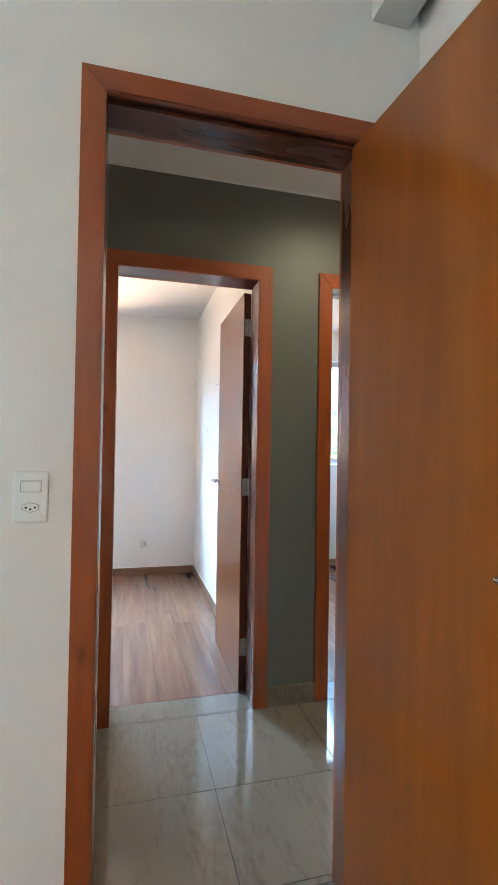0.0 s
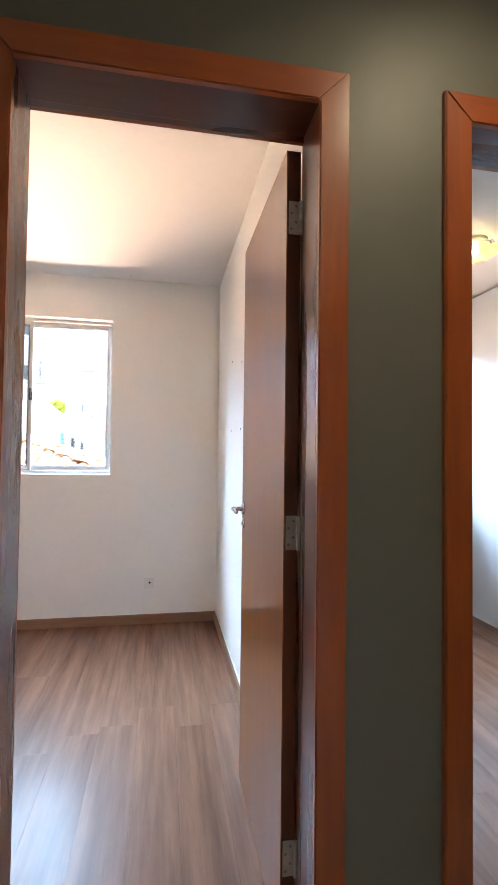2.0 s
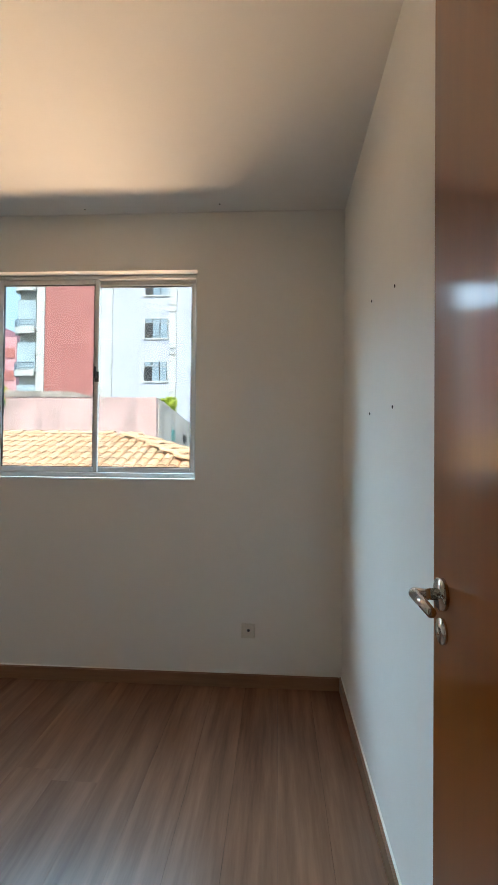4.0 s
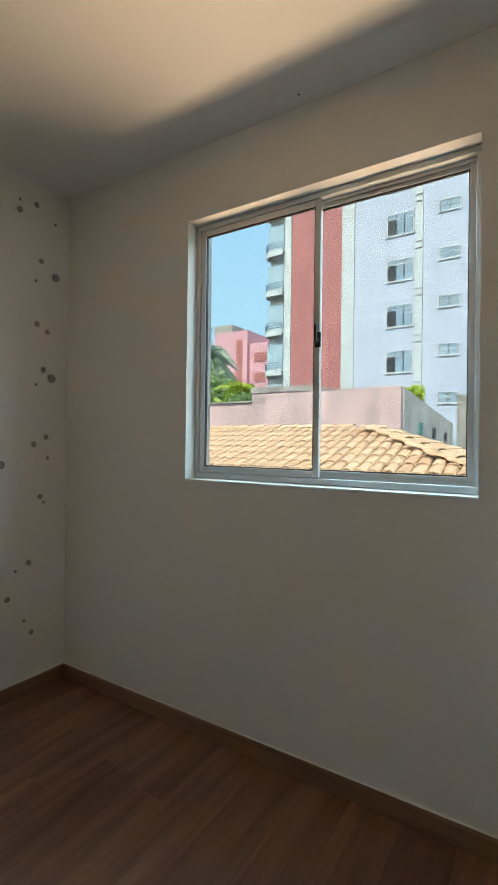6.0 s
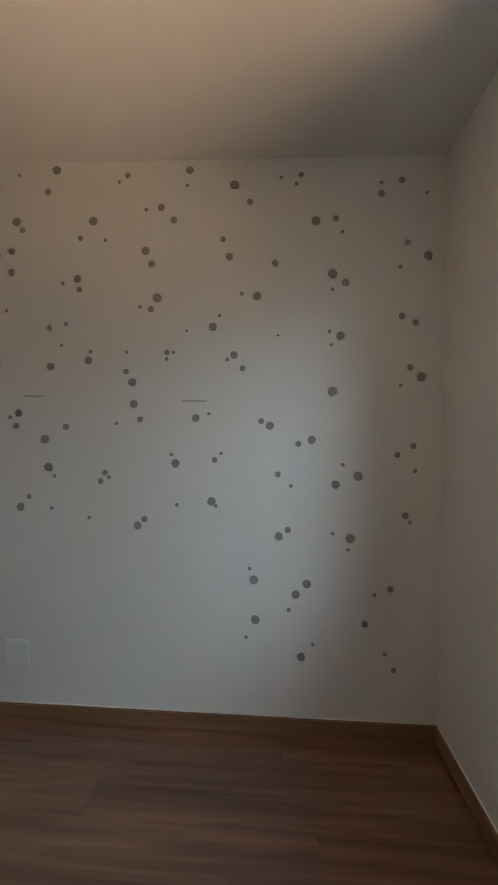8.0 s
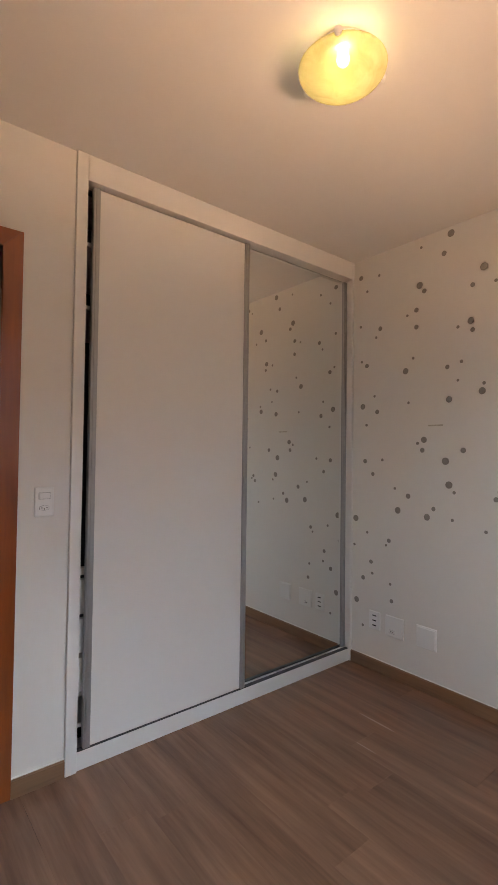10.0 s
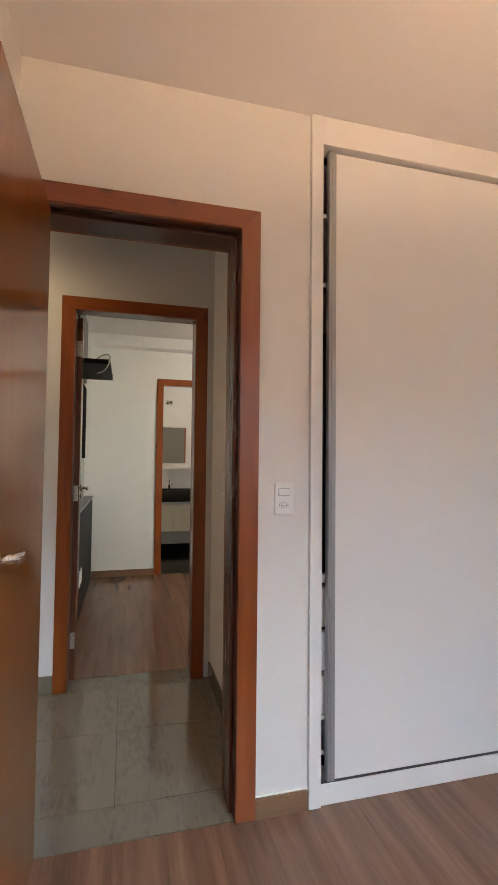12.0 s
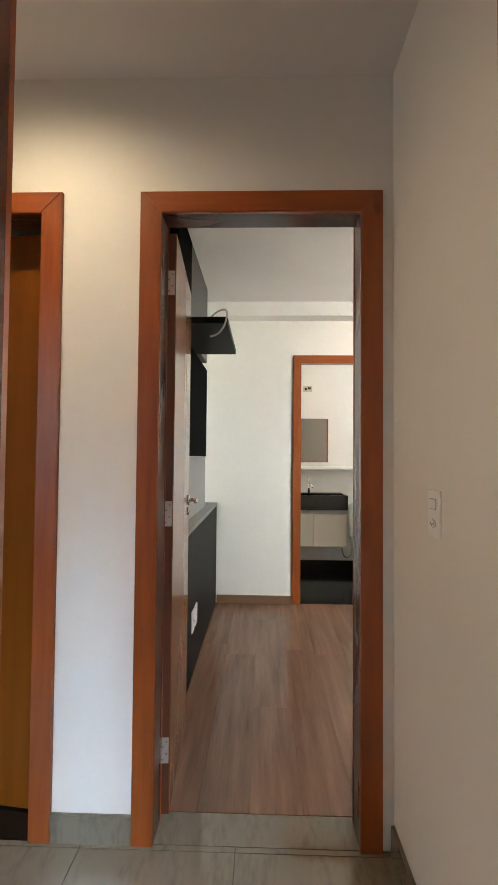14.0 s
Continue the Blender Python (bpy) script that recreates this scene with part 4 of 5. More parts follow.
part("ledge", boxes((-0.40, 0.31, BY + 0.002, BY + 0.45, 0.692, 0.722), bevel=0.002), ALU, van, "pale metal strip")
part("basin", boxes((-0.40, 0.31, BY + 0.002, BY + 0.45, 0.728, 0.75), (-0.40, 0.31, BY + 0.43, BY + 0.45, 0.75, 0.88), (-0.40, -0.38, BY + 0.002, BY + 0.43, 0.75, 0.88), (0.29, 0.31, BY + 0.002, BY + 0.43, 0.75, 0.88), (-0.38, 0.29, BY + 0.002, BY + 0.14, 0.75, 0.88), bevel=0.002), BLACKSTONE, van, "carved black granite basin")
tap = thing("tap", "chrome curved basin tap", "tap")
bm = bmesh.new()
tube(bm, (-0.03, BY + 0.08, 0.88), (-0.03, BY + 0.08, 0.99), 0.013)
tube(bm, (-0.03, BY + 0.08, 0.985), (-0.06, BY + 0.17, 0.96), 0.010)
tube(bm, (-0.06, BY + 0.17, 0.965), (-0.06, BY + 0.175, 0.935), 0.009)
part("spout", bm, CHROME, tap, "", True)
part("lever", tube(bmesh.new(), (-0.03, BY + 0.08, 0.99), (-0.02, BY + 0.06, 1.06), 0.006), CHROME, tap, "", True)
mc = thing("mirror_cabinet", "frameless bathroom mirror with a wooden side edge", "mirror")
part("mirror", boxes((-0.235, 0.30, BY + 0.012, BY + 0.018, 1.22, 1.71)), DIM_MIRROR, mc)
part("side_edge", boxes((-0.252, -0.235, BY, BY + 0.018, 1.22, 1.71), bevel=0.001), CASING, mc, "brown wooden edge")
single("bathroom_shelf", boxes((-0.65, 0.31, BY, BY + 0.12, 1.145, 1.17), bevel=0.002), LACQUER, "narrow white shelf above the basin", "shelf")
jb = thing("junction_box", "open electrical box in the wall with loose wires", "junction box")
part("recess", boxes((-0.07, 0.03, BY, BY + 0.004, 2.02, 2.085)), SMEAR, jb, "bare box back")
part("wires", boxes((-0.055, -0.02, BY + 0.004, BY + 0.012, 2.045, 2.07), (-0.01, 0.015, BY + 0.004, BY + 0.01, 2.035, 2.06), bevel=0.002), BLACK, jb)
skirting("baseboard", -1.4, 0.32, BY, BY + 0.014, 0.12, BLACKSTONE, "black granite bathroom skirting")
wc = thing("toilet", "white ceramic toilet beside the vanity", "toilet")
bm = boxes((-0.86, -0.48, BY + 0.01, BY + 0.19, 0.40, 0.76), bevel=0.02)
part("tank", bm, CERAMIC, wc)
bm = bmesh.new()
bmesh.ops.create_uvsphere(bm, u_segments=24, v_segments=12, radius=1, matrix=Matrix.Translation((-0.67, BY + 0.42, 0.30)) @ Matrix.Diagonal((0.18, 0.25, 0.11, 1)))
tube(bm, (-0.67, BY + 0.33, 0.0), (-0.67, BY + 0.36, 0.28), 0.12, 0.16, 24)
part("bowl", bm, CERAMIC, wc, "", True)
bm = bmesh.new()
tube(bm, (-0.67, BY + 0.42, 0.385), (-0.67, BY + 0.42, 0.41), 0.18, segs=28)
part("lid", bm, CERAMIC, wc, "", True)

hose = bpy.data.curves.new("spray_hose", "CURVE")
hose.dimensions, hose.bevel_depth = "3D", 0.007
sp = hose.splines.new("BEZIER")
sp.bezier_points.add(4)
for p, co in zip(sp.bezier_points, ((-0.44, BY + 0.03, 0.62), (-0.43, BY + 0.07, 0.45), (-0.41, BY + 0.08, 0.22), (-0.46, BY + 0.08, 0.17), (-0.50, BY + 0.05, 0.40))):
    p.co, p.handle_left_type, p.handle_right_type = co, "AUTO", "AUTO"
hose.materials.append(CHROME)
tagged(new("spray_hose", hose), "thin chrome spray hose hanging beside the toilet", "hose")

# ---- second bedroom's wardrobe ----
w2 = thing("hinged_wardrobe", "white full-height fitted wardrobe with aluminium pulls", "wardrobe")
WX = 2.97
part("body", boxes((WX + 0.02, 3.6, SOUTH, 2.50, 0, H - 0.01)), LACQUER, w2)
part("plinth", boxes((WX + 0.006, WX + 0.019, SOUTH, 2.50, 0, 0.07)), LACQUER, w2)
for k in range(4):
    y1 = 2.50 - k * 0.59
    dr = part("door", boxes((WX, WX + 0.018, y1 - 0.575, y1 - 0.003, 0.075, H - 0.03), bevel=0.002), LACQUER, w2)
    part("profile", boxes((WX - 0.012, WX - 0.001, y1 - 0.575, y1 - 0.545, 0.075, H - 0.03), bevel=0.002), ALU, dr, "full-height aluminium pull")
    part("profile", boxes((WX - 0.010, WX - 0.001, y1 - 0.535, y1 - 0.522, 0.075, H - 0.03), bevel=0.002), ALU, dr, "narrow aluminium strip")

# ---- outside ----
def clay(name, a, b):
    m = material(name, a, 0.85, vary=0.12, scale=4, bump=0.3, bump_scale=40)
    n, ln = m.node_tree.nodes, m.node_tree.links
    info, cr = n.new("ShaderNodeObjectInfo"), n.new("ShaderNodeValToRGB")
    geo = [k for k in n if k.bl_idname == "ShaderNodeNewGeometry"][0]
    addn = n.new("ShaderNodeMath")
    addn.operation = "ADD"
    fr = n.new("ShaderNodeMath")
    fr.operation = "FRACT"
    ln.new(info.outputs["Random"], addn.inputs[0]), ln.new(geo.outputs["Random Per Island"], addn.inputs[1]), ln.new(addn.outputs[0], fr.inputs[0])
    cr.color_ramp.elements[0].color, cr.color_ramp.elements[1].color = (*a, 1), (*b, 1)
    ln.new(fr.outputs[0], cr.inputs[0])
    sc = [k for k in n if k.bl_idname == "ShaderNodeVectorMath"][0]
    ln.new(cr.outputs[0], sc.inputs[0])
    return m


ROOFTILE = clay("terracotta_roof_tile", (0.60, 0.385, 0.23), (0.70, 0.49, 0.315))
ROOFBASE = material("terracotta_channel", (0.50, 0.31, 0.18), 0.9, vary=0.15, scale=5)
PINK = material("pink_render", (0.64, 0.45, 0.43), 0.9, vary=0.24, scale=1.8, bump=0.3, bump_scale=30)


def streaked(m, scale, low, colour):
    """Dark rain streaks and mould that run down an outdoor wall."""
    n, ln = m.node_tree.nodes, m.node_tree.links
    b = n["Principled BSDF"]
    src = b.inputs["Base Color"].links[0].from_socket
    geo, mp, ns, cr, mx = n.new("ShaderNodeNewGeometry"), n.new("ShaderNodeMapping"), n.new("ShaderNodeTexNoise"), n.new("ShaderNodeMapRange"), n.new("ShaderNodeMix")
    mp.inputs["Scale"].default_value = (scale, scale, scale * 0.35)
    ns.inputs["Scale"].default_value, ns.inputs["Detail"].default_value, ns.inputs["Roughness"].default_value = 1.0, 7, 0.7
    cr.inputs["From Min"].default_value, cr.inputs["From Max"].default_value, cr.inputs["To Max"].default_value = low, low + 0.2, 0.85
    mx.data_type = "RGBA"
    ln.new(geo.outputs["Position"], mp.inputs["Vector"]), ln.new(mp.outputs[0], ns.inputs["Vector"]), ln.new(ns.outputs["Fac"], cr.inputs["Value"])
    ln.new(cr.outputs[0], mx.inputs[0]), ln.new(src, mx.inputs[6])
    mx.inputs[7].default_value = (*colour, 1)
    ln.new(mx.outputs[2], b.inputs["Base Color"])


streaked(PINK, 1.6, 0.44, (0.30, 0.25, 0.24))
CONCRETE = material("stained_concrete", (0.40, 0.37, 0.33), 0.9, vary=0.32, scale=1.6, bump=0.4, bump_scale=25)
# paler than the concrete, with the sun on this wall put into its colour
SIDEWALL = material("sunlit_stained_render", (0.66, 0.62, 0.56), 0.9, vary=0.15, scale=1.6, bump=0.3, bump_scale=30)
streaked(SIDEWALL, 2.2, 0.46, (0.20, 0.18, 0.16))
streaked(CONCRETE, 2.6, 0.46, (0.13, 0.12, 0.11))
RED = material("brick_red_facade", (0.40, 0.155, 0.145), 0.85, vary=0.05, scale=0.4)
PALE = material("pale_blue_grey_facade", (0.45, 0.495, 0.59), 0.85, vary=0.05, scale=0.4)
TRIMW = material("off_white_facade", (0.52, 0.56, 0.56), 0.85, vary=0.05, scale=0.5)
BUILDGLASS = material("distant_window_glass", (0.24, 0.33, 0.40), 0.12, vary=0.3, scale=0.7)
PALEGLASS = material("pale_balcony_glazing", (0.34, 0.45, 0.50), 0.15, vary=0.15, scale=0.8)
SHADE = material("dark_room_behind_glass", (0.03, 0.035, 0.04), 0.6)
FARPINK = material("distant_pink_facade", (0.62, 0.34, 0.38), 0.9, vary=0.08, scale=0.3)
GROUND = material("ground_earth", (0.16, 0.15, 0.12), 0.95, vary=0.3, scale=0.3)
RAILBLUE = material("blue_grey_railing_paint", (0.16, 0.24, 0.32), 0.5)
TEAL = material("teal_paint", (0.12, 0.36, 0.33), 0.6)


def leaf_material(name, base):
    """Leaves that let part of the sun through."""
    m = material(name, base, 0.5, vary=0.4, scale=3)
    n, ln = m.node_tree.nodes, m.node_tree.links
    tr, mix = n.new("ShaderNodeBsdfTranslucent"), n.new("ShaderNodeMixShader")
    tr.inputs[0].default_value = (*base, 1)
    mix.inputs[0].default_value = 0.45
    ln.new(n["Principled BSDF"].outputs[0], mix.inputs[1]), ln.new(tr.outputs[0], mix.inputs[2])
    ln.new(mix.outputs[0], n["Material Output"].inputs[0])
    return m


FROND = leaf_material("blue_green_palm_leaf", (0.46, 0.56, 0.44))
FRESH = leaf_material("yellow_green_palm_leaf", (0.52, 0.62, 0.10))
BUSH = leaf_material("dark_green_leaf", (0.26, 0.38, 0.16))
BARK = material("palm_bark", (0.16, 0.13, 0.10), 0.9, vary=0.3, scale=8)

bm = bmesh.new()
bmesh.ops.create_grid(bm, x_segments=1, y_segments=1, size=1500, matrix=Matrix.Translation((0, 0, -6.0)))
single("ground", bm, GROUND, "bare ground between the buildings", "ground", kind="structure")

# own building's outer pier beside the window
single("outer_pier", boxes((-1.75, -1.135, NORTH + 0.151, NORTH + 0.24, -6.0, 3.4), bevel=0.004), WALLOUT, "white rendered pier beside the window", "pier", kind="structure")
single("roof_slab", boxes((-3.9, 5.2, -4.95, C_N + 0.1, H + 0.125, H + 0.4), (-2.2, 5.2, C_N + 0.1, NORTH + 0.25, H + 0.125, H + 0.4)), WALLOUT, "concrete slab over the flat", "roof", kind="structure")

# clear sky behind the buildings
SKYBACK = bpy.data.materials.new("bright_sky")
SKYBACK.use_nodes = True
sn, sl = SKYBACK.node_tree.nodes, SKYBACK.node_tree.links
em, sg, sx, sr, sc_ = sn.new("ShaderNodeEmission"), sn.new("ShaderNodeNewGeometry"), sn.new("ShaderNodeSeparateXYZ"), sn.new("ShaderNodeMapRange"), sn.new("ShaderNodeValToRGB")
sl.new(sg.outputs["Position"], sx.inputs[0]), sl.new(sx.outputs["Z"], sr.inputs["Value"])
sr.inputs["From Min"].default_value, sr.inputs["From Max"].default_value = 0, 180
sc_.color_ramp.elements[0].color, sc_.color_ramp.elements[1].color = (0.54, 0.80, 1.0, 1), (0.33, 0.63, 1.0, 1)
sl.new(sr.outputs[0], sc_.inputs[0]), sl.new(sc_.outputs[0], em.inputs[0]), sl.new(em.outputs[0], sn["Material Output"].inputs[0])
em.inputs["Strength"].default_value = 0.64
bm = bmesh.new()
prev = None
for i in range(25):
    a = radians(20 + 140 * i / 24)
    x, y = 260 * math.cos(a), 260 * math.sin(a)
    lo_v, hi_v = bm.verts.new((x, y, -8)), bm.verts.new((x, y, 260))
    if prev:
        bm.faces.new((prev[0], lo_v, hi_v, prev[1]))
    prev = (lo_v, hi_v)
single("backdrop", bm, SKYBACK, "plain clear blue sky behind the buildings", "sky", kind="structure")

# neighbour's hipped roof
RIDGE_Y, RIDGE_Z, HIP_X, SLOPE = 8.5, 1.54, -2.1, 0.30
EAVE = 4.4
roof = thing("neighbour_house", "low house with a terracotta barrel-tile hipped roof", "house")
bm = bmesh.new()
zl = RIDGE_Z - SLOPE * EAVE
v = [bm.verts.new(p) for p in ((-10, RIDGE_Y, RIDGE_Z), (HIP_X, RIDGE_Y, RIDGE_Z), (HIP_X + EAVE, RIDGE_Y - EAVE, zl), (-10, RIDGE_Y - EAVE, zl), (HIP_X + EAVE, RIDGE_Y + 1.2, zl), (HIP_X, RIDGE_Y + 1.2, RIDGE_Z))]
bm.faces.new((v[0], v[3], v[2], v[1])), bm.faces.new((v[1], v[2], v[4], v[5]))
part("roof_bed", bm, ROOFBASE, roof, "mortared tile channels")
part("house_wall", boxes((-10, HIP_X + EAVE - 0.6, RIDGE_Y - EAVE + 0.6, RIDGE_Y + 1.1, -6, zl)), PINK, roof)
bm = bmesh.new()
segs, L = 6, 0.36
low = [bm.verts.new((0.078 * math.cos(math.pi * k / segs), 0, 0.050 * math.sin(math.pi * k / segs))) for k in range(segs + 1)]
top = [bm.verts.new((0.062 * math.cos(math.pi * k / segs), L, 0.038 * math.sin(math.pi * k / segs) - 0.010)) for k in range(segs + 1)]
for k in range(segs):
    bm.faces.new((low[k], low[k + 1], top[k + 1], top[k]))
lip = [bm.verts.new((q.co.x * 0.84, 0.0, q.co.z * 0.82)) for q in low]
for k in range(segs):
    bm.faces.new((low[k + 1], low[k], lip[k], lip[k + 1]))
tile_mesh = mesh_of("roof_tile", bm, ROOFTILE, False)
rng = random.Random(4)
slope_deg = math.degrees(math.atan(SLOPE))
spots = []
cols = int((HIP_X + EAVE + 10) / 0.165)
for c in range(cols):
    x = HIP_X + EAVE - 0.1 - c * 0.165
    for r in range(15):
        d = 0.295 * (r + 1)
        y, z = RIDGE_Y - d, RIDGE_Z - SLOPE * d
        if x < HIP_X + d - 0.05 and d < EAVE:
            spots.append((pose(x + rng.uniform(-0.008, 0.008), y, z + 0.02 + rng.uniform(0, 0.008), slope_deg, rng.uniform(-2, 2), rng.uniform(-1.5, 1.5)), x, y))
for c in range(32):
    y = RIDGE_Y + 1.1 - c * 0.165
    for r in range(15):
        d = 0.295 * (r + 1)
        if d > RIDGE_Y - y - 0.1 and d < EAVE:
            spots.append((pose(HIP_X + d, y, RIDGE_Z - SLOPE * d + 0.02, slope_deg, 0, 90 + rng.uniform(-1.5, 1.5)), HIP_X + d, y))
spots.sort(key=lambda s: abs(s[2] - 7.3) + 0.45 * abs(s[1] + 3.2))
for m, _, _ in spots[:300]:
    ob = new("roof_tile", tile_mesh)
    ob.parent = roof
    ob.matrix_basis = m
verts, faces = [], []
src_v = [q.co.copy() for q in tile_mesh.vertices]
src_f = [tuple(p.vertices) for p in tile_mesh.polygons]
for m, _, _ in spots[300:]:
    base = len(verts)
    verts += [tuple(m @ q) for q in src_v]
    faces += [tuple(base + i for i in f) for f in src_f]
me = bpy.data.meshes.new("more_roof_tiles")
me.from_pydata(verts, [], faces)
me.materials.append(ROOFTILE)
rest = new("more_roof_tiles", me)
rest.parent = roof
tagged(rest, kind="stuff")
for k in range(24):
    ob = new("ridge_tile", tile_mesh)
    ob.parent = roof
    ob.matrix_basis = pose(HIP_X - 0.3 - k * 0.34, RIDGE_Y, RIDGE_Z + 0.04, 0, 0, 90) @ Matrix.Diagonal((1.25, 1, 1.1, 1))
for k in range(12):
    d = 0.26 * k
    ob = new("ridge_tile", tile_mesh)
    ob.parent = roof
    ob.matrix_basis = pose(HIP_X + d + 0.25, RIDGE_Y - d - 0.25, RIDGE_Z - SLOPE * (d + 0.25) + 0.05, 12, 0, 45) @ Matrix.Diagonal((1.25, 1, 1.1, 1))

# boundary walls behind it
bw = thing("boundary_wall", "weathered pink rendered boundary wall with a concrete coping", "wall")
part("wall_length", boxes((-5.95, -2.29, 11.0, 11.2, -6, 2.53), bevel=0.01), PINK, bw)
part("wall_length", boxes((-12.0, -5.95, 11.05, 11.2, -6, 2.31), bevel=0.01), PINK, bw)
bm = bmesh.new()
pts = [(-5.98, 2.53), (-3.7, 2.53), (-4.35, 2.66), (-5.98, 2.68)]
f = [bm.verts.new((x, 10.98, z)) for x, z in pts]
g = [bm.verts.new((x, 11.22, z)) for x, z in pts]
bm.faces.new(f), bm.faces.new(g[::-1])
for i in range(4):
    bm.faces.new((f[(i + 1) % 4], f[i], g[i], g[(i + 1) % 4]))
bmesh.ops.recalc_face_normals(bm, faces=bm.faces)
part("coping", bm, CONCRETE, bw, "stained grey concrete coping")
part("coping", boxes((-12.0, -5.99, 11.0, 11.22, 2.31, 2.35), bevel=0.006), CONCRETE, bw, "stained grey concrete coping")
sw = thing("side_wall", "stained grey side wall with small teal openings", "wall")
bm = bmesh.new()
f = [bm.verts.new((-2.285, y, z)) for y, z in ((11.21, -6), (17.5, -6), (17.5, 2.0), (11.21, 2.53))]
g = [bm.verts.new((q.co.x - 0.2, q.co.y, q.co.z)) for q in f]
bm.faces.new(f), bm.faces.new(g[::-1])
for i in range(4):
    bm.faces.new((f[(i + 1) % 4], f[i], g[i], g[(i + 1) % 4]))
bmesh.ops.recalc_face_normals(bm, faces=bm.faces)
part("wall_length", bm, SIDEWALL, sw)
for y, z, h, mt in ((12.6, 1.55, 0.30, TEAL), (14.2, 1.50, 0.26, SHADE), (15.9, 1.45, 0.22, SHADE)):
    part("opening", boxes((-2.284, -2.27, y, y + 0.45, z, z + h)), mt, sw, "teal shutter" if mt is TEAL else "dark opening")
single("far_wall", boxes((-2.4, 6, 19.0, 19.2, -6, 3.1)), CONCRETE, "stained grey concrete wall behind the side wall", "wall")

# apartment building
AY = 34.0
apt = thing("apartment_building", "tall apartment building in brick red, white and pale blue-grey", "building")
AH = 31.0
part("wall_panel", boxes((-16.74, -12.58, AY, AY + 10, -6, AH)), RED, apt, "brick red facade bay")
part("wall_panel", boxes((-11.62, -7.36, AY + 0.05, AY + 10, -6, AH)), PALE, apt, "pale blue-grey facade bay")
part("wall_panel", boxes((-6.85, 5.0, AY + 0.05, AY + 10, -6, AH)), PALE, apt, "pale blue-grey facade bay")
part("pilaster", boxes((-17.35, -16.75, AY - 0.1, AY + 10, -6, AH)), TRIMW, apt, "off-white pilaster")
part("pilaster", boxes((-12.57, -11.63, AY - 0.1, AY + 10, -6, AH)), TRIMW, apt, "off-white pilaster")
part("pilaster", boxes((-7.35, -6.86, AY - 0.05, AY + 10, -6, AH)), TRIMW, apt, "off-white pilaster")
part("stair_core", boxes((-19.0, -17.36, AY + 0.6, AY + 10, -6, AH)), TRIMW, apt, "recessed balcony back wall")
part("flat_roof", boxes((-19.2, 5.2, AY - 0.2, AY + 10, AH, AH + 0.4)), TRIMW, apt)
STOREY = 3.17
for k in range(-3, 7):
    z = 6.3 + STOREY * k
    for jx in (-17.36, -12.58, -7.36):
        part("joint", boxes((jx - 0.02 if jx < -17 else jx + 0.01, jx + (0.66 if jx < -17 else 0.98 if jx < -12 else 0.5), AY - 0.115, AY - 0.05, z + 2.0, z + 2.05), (jx - 0.02 if jx < -17 else jx + 0.01, jx + (0.66 if jx < -17 else 0.98 if jx < -12 else 0.5), AY - 0.115, AY - 0.05, z + 2.45, z + 2.5)), CONCRETE, apt)


def facade_window(x0, x1, z0, z1, panes):
    y = AY + 0.05
    w = part("window", boxes((x0, x1, y - 0.02, y - 0.004, z0, z1)), SHADE, apt)
    t = 0.07
    part("frame", boxes((x0, x1, y - 0.07, y - 0.02, z1 - t, z1), (x0, x1, y - 0.07, y - 0.02, z0, z0 + t), (x0, x0 + t, y - 0.07, y - 0.02, z0 + t, z1 - t), (x1 - t, x1, y - 0.07, y - 0.02, z0 + t, z1 - t), (x0 + t, x1 - t, y - 0.07, y - 0.02, z1 - 0.42, z1 - 0.36)), TRIMW, w, "white window frame")
    part("sill", boxes((x0 - 0.04, x1 + 0.04, y - 0.09, y - 0.001, z0 - 0.06, z0 - 0.01)), TRIMW, w)
    for i in range(panes):
        a, b = x0 + t + (x1 - x0 - 2 * t) * i / panes, x0 + t + (x1 - x0 - 2 * t) * (i + 1) / panes
        part("pane", boxes((a + 0.04, b - 0.04, y - 0.045, y - 0.03, z0 + t, z1 - 0.42)), BUILDGLASS if (i + int(z0)) % 3 else SHADE, w)
        part("pane", boxes((a + 0.04, b - 0.04, y - 0.045, y - 0.03, z1 - 0.36, z1 - t)), BUILDGLASS, w)


